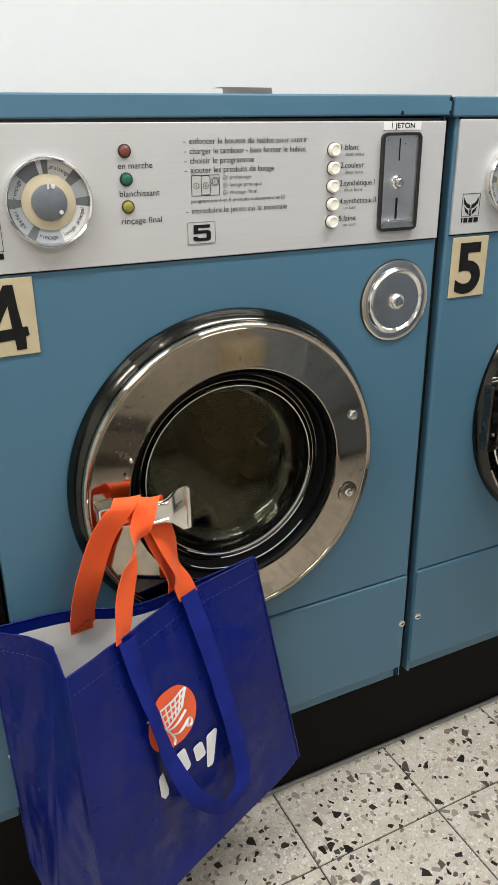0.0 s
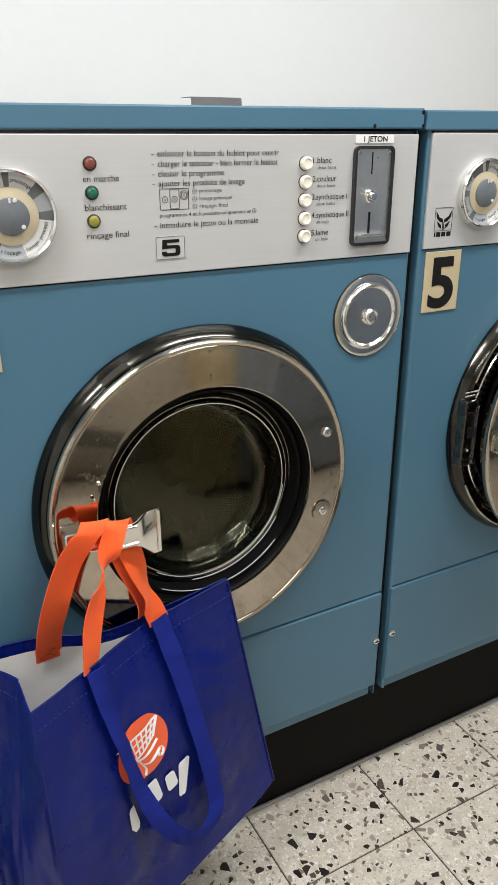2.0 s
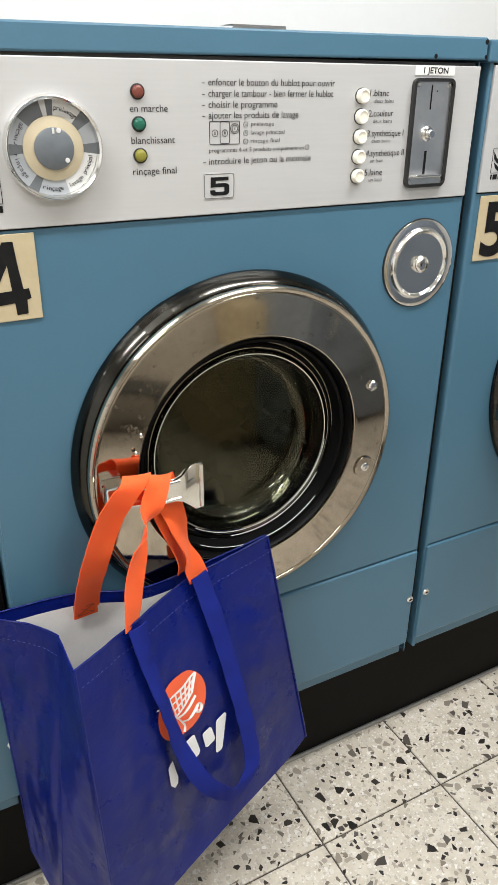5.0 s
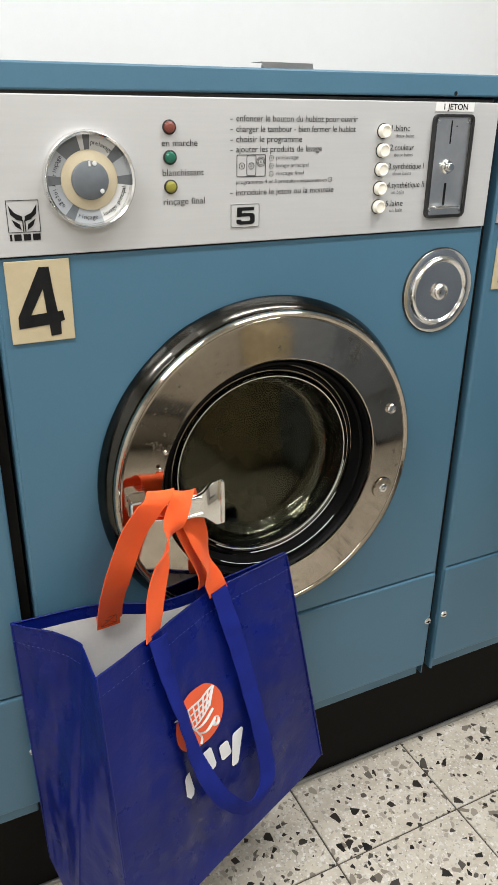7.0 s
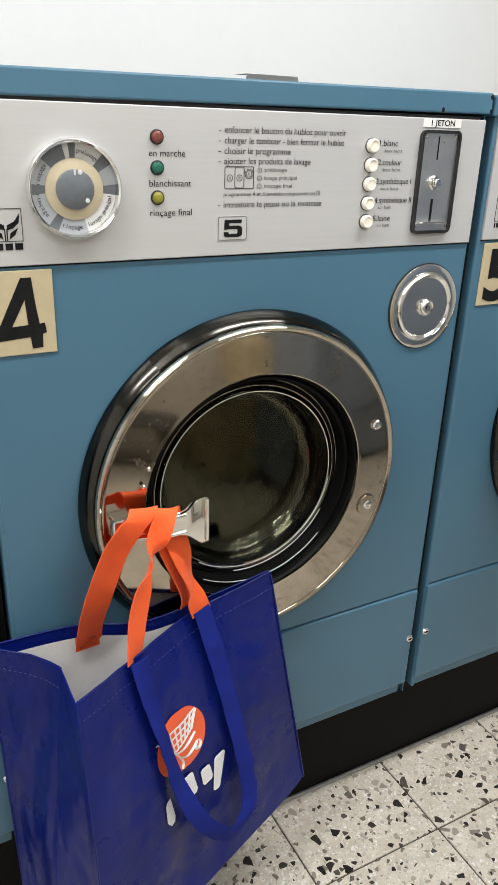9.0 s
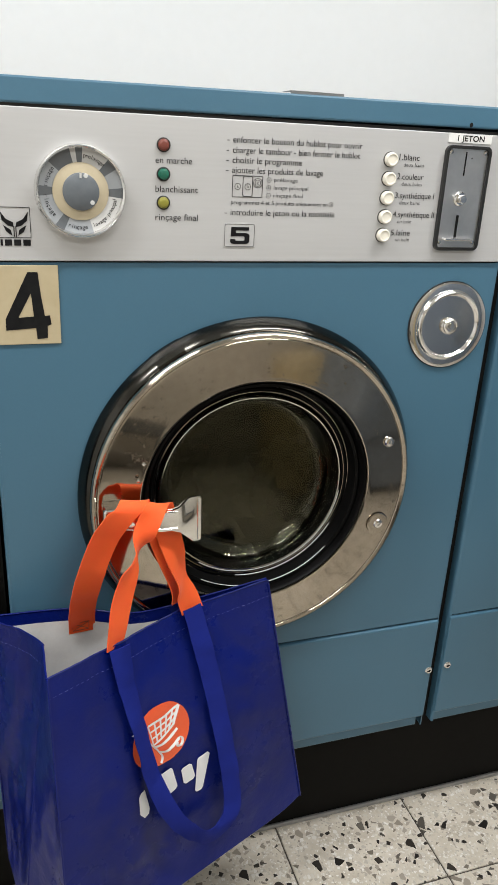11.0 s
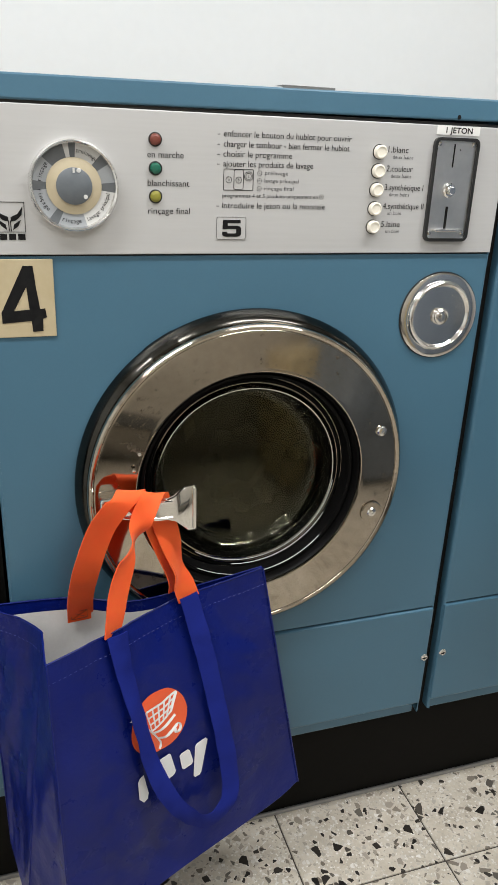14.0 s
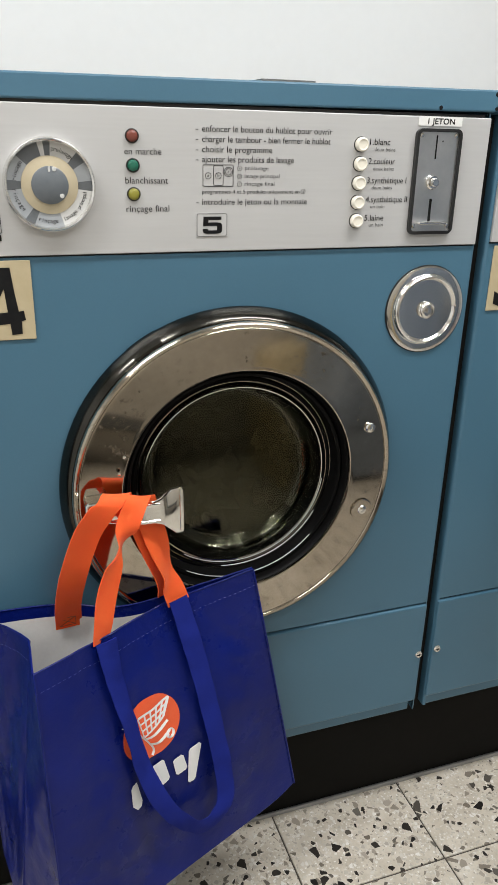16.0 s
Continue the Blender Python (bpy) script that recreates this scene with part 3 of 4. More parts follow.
    drum.location = (DX - ORG.x, 0, DZ - ORG.z)
    DRUMS[index] = drum
    build_door(root, open_angle, -ORG)
    if open_angle:
        add("inner_flare", lathe([(0.2560, -0.0215), (0.2440, -0.0180), (0.2310, -0.0100), (0.2220, 0.0060), (0.2120, 0.0280), (0.2090, 0.0280), (0.2190, 0.0040), (0.2300, -0.0070), (0.2440, -0.0130)], DX, DZ, 96, closed=True), CHROME, "stained chrome inner flare")
        ribs = bmesh.new()
        for k in range(110):
            a_ = 2 * math.pi * k / 110
            m_ = Matrix.LocRotScale((DX + 0.2225 * math.cos(a_), -0.010, DZ + 0.2225 * math.sin(a_)), Euler((0, -a_, 0)), (0.013, 0.022, 0.0058))
            bmesh.ops.create_cube(ribs, size=1, matrix=m_)
        tagged(add("ribbed_seal", ribs, DULL_STEEL, "row of small grey seal teeth", None, False), kind="stuff")
        add("seal_bead", tube_along([(DX + 0.2305 * math.cos(2 * math.pi * k / 72), -0.0175, DZ + 0.2305 * math.sin(2 * math.pi * k / 72)) for k in range(72)], 0.0028, 6, True), BRIGHT)
        latch = add("latch", box(DX - 0.262, DX - 0.232, -0.036, -0.014, DZ - 0.062, DZ + 0.070, 0.003), DULL_STEEL, "dull door latch with a strike slot")
        add("latch_lip", box(DX - 0.2335, DX - 0.2300, -0.0400, -0.0150, DZ - 0.060, DZ + 0.058, 0.001), BRIGHT, "", latch)
        add("strike", box(DX - 0.252, DX - 0.236, -0.0368, -0.030, DZ - 0.004, DZ + 0.018), INK, "", latch)
        add("strike", box(DX - 0.260, DX - 0.236, -0.0366, -0.030, DZ + 0.045, DZ + 0.048), INK, "", latch)
        add("strike", box(DX - 0.260, DX - 0.236, -0.0366, -0.030, DZ - 0.048, DZ - 0.046), INK, "", latch)
        for zz in (0.085, 0.078):
            add("spring", tube_along([(DX - 0.262 + 0.004 * q, -0.030 - 0.004 * (q % 2), DZ + zz + 0.003 * (q % 2)) for q in range(9)], 0.0014, 6), DULL_STEEL, "", latch)
        add("screw", screw_head(DX - 0.247, -0.036, DZ - 0.028, 0.004), BRIGHT, "", latch)
        for a0, a1 in ((110, 157), (205, 250)):
            arc = [(DX + 0.2555 * math.cos(radians(a0 + (a1 - a0) * k / 16)), -0.026, DZ + 0.2555 * math.sin(radians(a0 + (a1 - a0) * k / 16))) for k in range(17)]
            add("seal_clip", tube_along(arc, 0.003, 6), CHROME, "", latch)
    # lock cover
    lx, lz = 0.2045, 1.099
    lock = add("lock_cover", lathe([(0.0675, -0.0005), (0.0675, -0.0030), (0.0670, -0.0033), (0.0555, -0.0033), (0.0545, -0.0060), (0.0525, -0.0088), (0.0505, -0.0095), (0.0485, -0.0082), (0.0470, -0.0052), (0.0465, -0.0048), (0.0, -0.0048)], lx, lz, 64), BRIGHT, "round polished steel cover with a key lock")
    # black ring drawn for the thin shadow line round the cover
    add("lock_shade_ring", lathe([(0.0690, 0.0), (0.0690, -0.0016), (0.0672, -0.0016)], lx, lz, 64), BLACK_TRIM, "", lock)
    add("key_lock", lathe([(0.0135, -0.005), (0.0130, -0.011), (0.0105, -0.014), (0.0085, -0.0145), (0.0078, -0.011), (0.0045, -0.011), (0.004, -0.0155), (0, -0.016)], lx, lz, 24), BRIGHT, "", lock)
    if number:
        plate = add("number_plate", box(-0.4655, -0.3865, -0.0024, -0.0002, 1.0885, 1.1915, 0.0008), BEIGE, "beige plate with a black number")
        if number == "4":
            add("digit", filled([[(0.53, 1.0), (0.75, 1.0), (0.80, 0.64), (0.86, 0.35), (0.97, 0.36), (1.0, 0.22), (0.91, 0.20), (0.90, 0.01), (0.67, 0.0), (0.65, 0.17), (0.0, 0.14), (0.0, 0.31)],
                                 [(0.58, 0.69), (0.62, 0.345), (0.28, 0.33)]], -0.4555, 1.0955, 0.0575, 0.0875, -0.0030), INK, "", plate, False)
        else:
            text("5", -0.4545, 1.0985, 0.117, 0.056, name="digit", parent=plate, y=-0.0030, weight=0.03)
    # dial
    cx, cz = -0.3550, 1.2830
    dial = add("dial", lathe([(0.0555, -0.003), (0.0565, -0.009), (0.0555, -0.0165), (0.0535, -0.0185), (0.0515, -0.0165), (0.0510, -0.010), (0.0510, -0.0075), (0.0, -0.0075)], cx, cz, 64), BRIGHT, "round programme dial with a chrome rim")
    for a0, a1, mt in ((4, 42, DIAL_WHITE), (42, 58, DIAL_DARK), (58, 84, DIAL_GREY), (84, 98, DIAL_DARK), (98, 163, DIAL_WHITE), (163, 205, DIAL_GREY), (205, 219, DIAL_DARK),
                       (219, 263, DIAL_GREY), (263, 277, DIAL_DARK), (277, 312, DIAL_GREY), (312, 346, DIAL_DARK), (346, 354, DIAL_WHITE), (354, 364, DIAL_DARK)):
        add("dial_segment", sector(cx, cz, -0.0088, -0.0078, 0.033, 0.0508, a0, a1, 8), mt, "", dial, False)
    add("dial_ring", lathe([(0.0345, -0.008), (0.0345, -0.0100), (0.0335, -0.0106), (0.0, -0.0106)], cx, cz, 48), DIAL_TAN, "", dial)
    knob = add("knob", lathe([(0.0225, -0.0104), (0.0225, -0.0138), (0.0212, -0.0148), (0, -0.0148)], cx, cz, 40), KNOB_GREY, "", dial)
    for px, pz, sz in ((0.006, 0.019, 0.0028), (0.0135, -0.0125, 0.0028)):
        add("pip", lathe([(sz, -0.0147), (sz * 0.9, -0.0156), (0, -0.0158)], cx + px, cz + pz, 12), DIAL_WHITE, "", knob)
    add("pip", box(cx - 0.0015, cx + 0.0010, -0.0156, -0.0147, cz + 0.016, cz + 0.022), DIAL_WHITE, "", knob)
    for word, a0, step in (("prelavage", 8, 4.1), ("lavage", 159, -4.4), ("principal", 128, -3.3), ("rinçage", 200, -4.6), ("rinçage", 262, -5.4), ("rinçage", 279, 4.8)):
        for i, ch in enumerate(word):
            a = a0 + step * i
            flip = step < 0
            me = lettering(ch, 0, 0, 0.0076, 0, y=0, align="CENTER")
            me.materials.append(INK)
            r = 0.0405 if not flip else 0.0455
            me.transform(Matrix.Translation((cx, -0.0092, cz)) @ Matrix.Rotation(radians(a), 4, "Y") @ Matrix.Translation((0, 0, r)) @ (Matrix.Rotation(math.pi, 4, "Y") if flip else Matrix()))
            part("letter", me, INK, dial, "", True, -ORG)
    # indicator lamps
    for z, mt, body, w in ((1.342, RED_LAMP, "en marche", 0.048), (1.307, GREEN_LAMP, "blanchissant", 0.056), (1.272, YELLOW_LAMP, "rinçage final", 0.057)):
        rim = add("indicator_lamp", lathe([(0.0088, -0.004), (0.0088, -0.0058), (0.0076, -0.0062), (0.0072, -0.0052), (0.0, -0.0052)], -0.2497, z, 28), BLACK_TRIM)
        add("lens", lathe([(0.0074, -0.0052), (0.0068, -0.0078), (0.004, -0.0092), (0, -0.0096)], -0.2497, z, 24), mt, "", rim)
        text(body, -0.260, z - 0.0220, 0.0116, w)
    # instructions
    for body, z, w in (("enfoncer le bouton du hublot pour ouvrir", 1.3495, 0.185), ("charger le tambour - bien fermer le hublot", 1.3370, 0.183), ("choisir le programme", 1.3246, 0.098),
                       ("ajouter les produits de lavage", 1.3124, 0.130), ("introduire le jeton ou la monnaie", 1.2588, 0.152)):
        text(body, -0.158, z - 0.0006, 0.0113, w)
        text("-", -0.1665, z, 0.0092, 0.0036)
    add("compartment_diagram", frame_prism(-0.157, -0.1145, 1.2815, 1.3090, 0.002, 0.0006, -0.0046, -0.004), INK)
    add("compartment_diagram", frame_prism(-0.1425, -0.1285, 1.2825, 1.3085, 0.003, 0.0006, -0.0046, -0.004), INK)
    for px, pz, ch in ((-0.1495, 1.295, "a"), (-0.1355, 1.295, "b"), (-0.1215, 1.300, "c")):
        add("diagram_ring", lathe([(0.0042, -0.004), (0.0042, -0.0046), (0.0037, -0.0046), (0.0037, -0.004)], px, pz, 24), INK)
        text(ch, px, pz - 0.0017, 0.0062, 0, align="CENTER")
    add("diagram_ring", lathe([(0.0062, -0.004), (0.0062, -0.0046), (0.0057, -0.0046), (0.0057, -0.004)], -0.1215, 1.300, 24), INK)
    for z, ch, body, w in ((1.3045, "a", "prélavage", 0.034), (1.2945, "b", "lavage principal", 0.050), (1.2845, "c", "rinçage final", 0.043)):
        add("diagram_ring", lathe([(0.0033, -0.004), (0.0033, -0.0046), (0.0029, -0.0046), (0.0029, -0.004)], -0.1058, z, 20), GREY_INK)
        text(ch, -0.1058, z - 0.0014, 0.005, 0, GREY_INK, align="CENTER")
        text(body, -0.0985, z - 0.0020, 0.0074, w, GREY_INK)
    text("programmes 4 et 5 produits uniquement en", -0.158, 1.2725, 0.0072, 0.140)
    add("diagram_ring", lathe([(0.0033, -0.004), (0.0033, -0.0046), (0.0029, -0.0046), (0.0029, -0.004)], -0.0125, 1.2752, 20), GREY_INK)
    text("a", -0.0125, 1.2738, 0.005, 0, GREY_INK, align="CENTER")
    tag = add("capacity_label", box(-0.166, -0.1225, -0.0048, -0.0038, 1.2165, 1.2475), LABEL_PANEL, "small pale label with a bold black five")
    add("label_border", frame_prism(-0.1655, -0.1230, 1.2170, 1.2470, 0.003, 0.0005, -0.0052, -0.0048), GREY_INK, "", tag)
    add("digit", filled([[(0.04, 1.0), (0.96, 1.0), (0.96, 0.80), (0.30, 0.80), (0.29, 0.66), (0.78, 0.66), (0.92, 0.62), (1.0, 0.52), (1.0, 0.14), (0.92, 0.04), (0.78, 0.0), (0.20, 0.0), (0.06, 0.04), (0.0, 0.14), (0.0, 0.30), (0.26, 0.30), (0.28, 0.20), (0.70, 0.20), (0.74, 0.24), (0.74, 0.42), (0.70, 0.46), (0.28, 0.46), (0.02, 0.44)]], -0.1575, 1.2205, 0.0275, 0.0225, -0.0054), INK, "", tag, False)
    # brand mark as plain shapes
    mark = add("brand_mark", frame_prism(-0.4555, -0.4175, 1.2255, 1.2625, 0.0006, 0.0006, -0.0046, -0.004), INK)
    for s in (-1, 1):
        mx = -0.4365
        add("mark_shape", outline_prism([(mx + s * 0.0165, 1.2570), (mx + s * 0.0150, 1.2465), (mx + s * 0.008, 1.2400), (mx + s * 0.0015, 1.2385), (mx + s * 0.0015, 1.2440), (mx + s * 0.010, 1.2480)], -0.0047, -0.004), INK, "", mark)
        add("mark_shape", outline_prism([(mx + s * 0.0140, 1.2410), (mx + s * 0.0105, 1.2330), (mx + s * 0.0035, 1.2280), (mx + s * 0.0050, 1.2350)], -0.0047, -0.004), INK, "", mark)
        add("mark_shape", box(mx + s * 0.0012 - 0.0006, mx + s * 0.0012 + 0.0006, -0.0047, -0.004, 1.2265, 1.2400), INK, "", mark)
    for k, (a, b) in enumerate(((-0.4545, -0.4520), (-0.4495, -0.4410), (-0.4385, -0.4300), (-0.4275, -0.4185))):
        add("mark_bar", box(a, b, -0.0047, -0.004, 1.2160, 1.2235), INK, "", mark)
    # programme buttons
    for z, head, w, sub, w2 in ((1.3395, "1.blanc", 0.032, "deux bains", 0.033), (1.3140, "2.couleur", 0.042, "deux bains", 0.033), (1.2885, "3.synthétique I", 0.063, "deux bains", 0.033),
                                (1.2625, "4.synthétique II", 0.067, "un bain", 0.023), (1.2370, "5.laine", 0.031, "un bain", 0.023)):
        add("button", lathe([(0.0092, -0.004), (0.0094, -0.009), (0.0091, -0.0115), (0.0080, -0.0130), (0.0070, -0.0132), (0.0062, -0.0122), (0, -0.0118)], 0.0715, z - 0.002, 32), IVORY, "round ivory push button")
        # black ring painted as the small shadow behind the button
        add("button_shade_ring", lathe([(0.0104, -0.0038), (0.0102, -0.0050), (0.0090, -0.0050)], 0.0715, z - 0.002, 32), BLACK_TRIM)
        text(head, 0.0855, z - 0.0022, 0.0118, w)
        text(sub, 0.0935, z - 0.0105, 0.0072, w2, GREY_INK)
    # coin box
    coin = add("coin_slot", frame_prism(0.1570, 0.2315, 1.2145, 1.3605, 0.009, 0.0045, -0.010, -0.003), BLACK_TRIM, "black-framed chrome coin slot plate")
    add("coin_plate", outline_prism(rounded(0.1600, 0.2285, 1.2175, 1.3575, 0.007), -0.0062, -0.0045), WORN_STEEL, "", coin)
    add("slit", box(0.1905, 0.1925, -0.0068, -0.006, 1.3200, 1.3520), INK, "", coin)
    add("slit", box(0.1893, 0.1933, -0.0068, -0.006, 1.2330, 1.2650), INK, "", coin)
    add("coin_button", lathe([(0.0105, -0.006), (0.0105, -0.009), (0.0085, -0.011), (0.006, -0.011), (0.006, -0.016), (0.005, -0.0175), (0, -0.0175)], 0.1905, 1.2880, 24), BRIGHT, "", coin)
    add("coin_tray", box(0.1710, 0.2180, -0.0155, -0.006, 1.2290, 1.2325, 0.001), BRIGHT, "", coin)
    for sx in (0.1660, 0.2225):
        for sz in (1.2265, 1.3515):
            add("rivet", lathe([(0.0036, -0.006), (0.0030, -0.0078), (0, -0.0082)], sx, sz, 10), BRIGHT, "", coin)
    add("speck", lathe([(0.0012, -0.006), (0.001, -0.0066), (0, -0.0067)], 0.2015, 1.3440, 8), INK, "", coin)
    token = add("token_label", box(0.1600, 0.2310, -0.0050, -0.0038, 1.3640, 1.3765), LABEL, "white strip label above the coin slot")
    text("1 JETON", 0.1745, 1.3665, 0.0108, 0.044, parent=token, y=-0.0054, weight=0.02)
    # folded flap on the lid
    bm = bmesh.new()
    vs = [bm.verts.new(p) for p in ((0.022, 0.262, 1.4103), (0.113, 0.262, 1.4103), (0.129, 0.300, 1.4378), (0.030, 0.300, 1.4378), (0.129, 0.345, 1.4378), (0.030, 0.345, 1.4378))]
    bm.faces.new(vs[:4])
    bm.faces.new((vs[3], vs[2], vs[4], vs[5]))
    bmesh.ops.solidify(bm, geom=bm.faces[:], thickness=0.002)
    add("flap", bm, GREY_METAL, "grey folded metal dispenser flap", None, False)
    add("flap_stand", box(0.05, 0.10, 0.315, 0.34, 1.4098, 1.4356), GREY_METAL)
    return root


washing_machine(0, "4")
washing_machine(1, "5", 5.5, 0.004)
washing_machine(-1, "")


# ---- the far side of the room, seen in the glass and chrome ----
def far_side():
    bench = thing("bench", -0.90, -2.30, 0.0, "low dark grey slatted bench along the tan wall", "bench")
    for k in range(4):
        part("slat", box(-1.25, 1.25, -0.20 + 0.095 * k, -0.12 + 0.095 * k, 0.40, 0.425, 0.004), CABINET, bench)
    for lx in (-1.1, 0.0, 1.1):
        part("leg", box(lx - 0.02, lx + 0.02, -0.18, 0.15, 0.0, 0.40, 0.004), BLACK_TRIM, bench)
    cab = thing("cabinet", 0.88, -2.10, 0.0, "pale beige storage cabinet standing beside the bench", "cabinet")
    part("body", box(-0.14, 0.14, -0.25, 0.25, 0.03, 0.92, 0.006), BEIGE, cab)
    part("door", box(-0.13, 0.13, 0.252, 0.266, 0.06, 0.90, 0.004), BEIGE, cab)
    part("foot", box(-0.12, 0.12, -0.22, 0.22, 0.0, 0.03), BLACK_TRIM, cab)
    dryer = thing("tumble_dryer", 1.42, -1.67, 0.0, "tall grey-blue enamelled tumble dryer facing the machines", "tumble dryer")
    part("body", box(-0.48, 0.48, -0.35, 0.35, 0.06, 1.55, 0.01), DRYER_GREY, dryer)
    part("door", box(-0.36, 0.36, 0.352, 0.372, 0.45, 1.15, 0.02), DRYER_GREY, dryer)
    part("handle", box(-0.33, -0.30, 0.374, 0.395, 0.72, 0.90, 0.004), BRIGHT, dryer)
    part("base", box(-0.46, 0.46, -0.33, 0.31, 0.0, 0.06), BLACK_TRIM, dryer)


far_side()


# ---- shopping bag hung on the door handle ----
def resample(points, n):
    p = smooth_line(points, 60)
    d = [0.0]
    for a, b in zip(p, p[1:]):
        d.append(d[-1] + (b - a).length)
    out = []
    for k in range(n):
        s = d[-1] * k / (n - 1)
        i = max(j for j in range(len(d)) if d[j] <= s + 1e-9)
        i = min(i, len(p) - 2)
        out.append(p[i].lerp(p[i + 1], (s - d[i]) / max(d[i + 1] - d[i], 1e-9)))
    return out


def sheet_points(top, bottom, nu, nv, wrinkle, seed, sag=0.0, wide=1.0):
    """Rows of points between a top and a bottom line, with soft folds."""
    a, b = resample(top, nu), resample(bottom, nu)
    rows = []
    for j in range(nv):
        t = j / (nv - 1)
        row = []
        for i in range(nu):
            p = a[i].lerp(b[i], t)
            u = i / (nu - 1)
            edge = min(1.0, 6 * u, 6 * (1 - u)) * min(1.0, 0.35 + 3 * t, 8 * (1 - t))
            u *= wide
            w = noise.noise(Vector((u * 3.2 + seed, t * 1.6, seed))) + 0.5 * noise.noise(Vector((u * 8 + seed, t * 3.5, 3 + seed))) + 0.22 * noise.noise(Vector((u * 22, t * 14, 7 + seed)))
            w -= 0.9 * abs(noise.noise(Vector((u * 4.5 + 1.7 * t + seed, t * 2.2 - 1.2 * u, 11 + seed)))) + 0.45 * abs(noise.noise(Vector((u * 9 - 4 * t, t * 6 + seed, 5 + seed))))
            p = p + Vector((-0.35, -0.93, 0)) * (wrinkle * w * edge + sag * math.sin(math.pi * u / wide) * math.sin(math.pi * t))
            row.append(p)
        rows.append(row)
    return rows


def sheet(rows, bm=None, offset=None):
    out = bm or bmesh.new()
    vs = [[out.verts.new(p + (offset or Vector())) for p in row] for row in rows]
    for a, b in zip(vs, vs[1:]):
        for i in range(len(a) - 1):
            out.faces.new((a[i], a[i + 1], b[i + 1], b[i]))
    return out


def thick(bm, t):
    bmesh.ops.recalc_face_normals(bm, faces=bm.faces)
    bmesh.ops.solidify(bm, geom=bm.faces[:], thickness=t)
    return bm


def ribbon(points, sides, width, n=40, t=0.0016, ruffle=0.0):
    """A woven strap: its middle line and, at the same places, the direction across it."""
    mid, side = smooth_line(points, n), smooth_line(sides, n)
    bm = bmesh.new()
    rows = []
    for k, (p, s) in enumerate(zip(mid, side)):
        s = s.normalized()
        d = (mid[min(k + 1, n - 1)] - mid[max(k - 1, 0)]).normalized()
        nrm = d.cross(s).normalized()
        rows.append([bm.verts.new(p + s * width * (q / 6 - 0.5) + nrm * (0.0016 * math.cos(math.pi * (q / 6 - 0.5)) + ruffle * noise.noise(p * 40 + Vector((q * 0.2, 0, 0))))) for q in range(7)])
    for a, b in zip(rows, rows[1:]):
        for q in range(6):
            bm.faces.new((a[q], a[q + 1], b[q + 1], b[q]))
    return thick(bm, t)


BAG_FRONT_TOP = [(-0.437, -0.174, 0.680), (-0.388, -0.150, 0.680), (-0.338, -0.119, 0.677), (-0.285, -0.090, 0.680), (-0.231, -0.066, 0.683), (-0.160, -0.060, 0.696), (-0.091, -0.056, 0.711)]
BAG_FRONT_BOTTOM = [(-0.430, -0.242, 0.205), (-0.257, -0.170, 0.222), (-0.060, -0.090, 0.232), (-0.005, -0.070, 0.250)]
BAG_BACK_TOP = [(-0.518, -0.015, 0.683), (-0.390, -0.014, 0.676), (-0.300, -0.047, 0.676), (-0.200, -0.050, 0.690), (-0.091, -0.052, 0.711)]
BAG_BACK_BOTTOM = [(-0.513, -0.052, 0.235), (-0.300, -0.045, 0.235), (-0.005, -0.040, 0.250)]
BAG_FOLD_TOP, BAG_FOLD_BOTTOM = (-0.438, -0.102, 0.684), (-0.492, -0.150, 0.205)


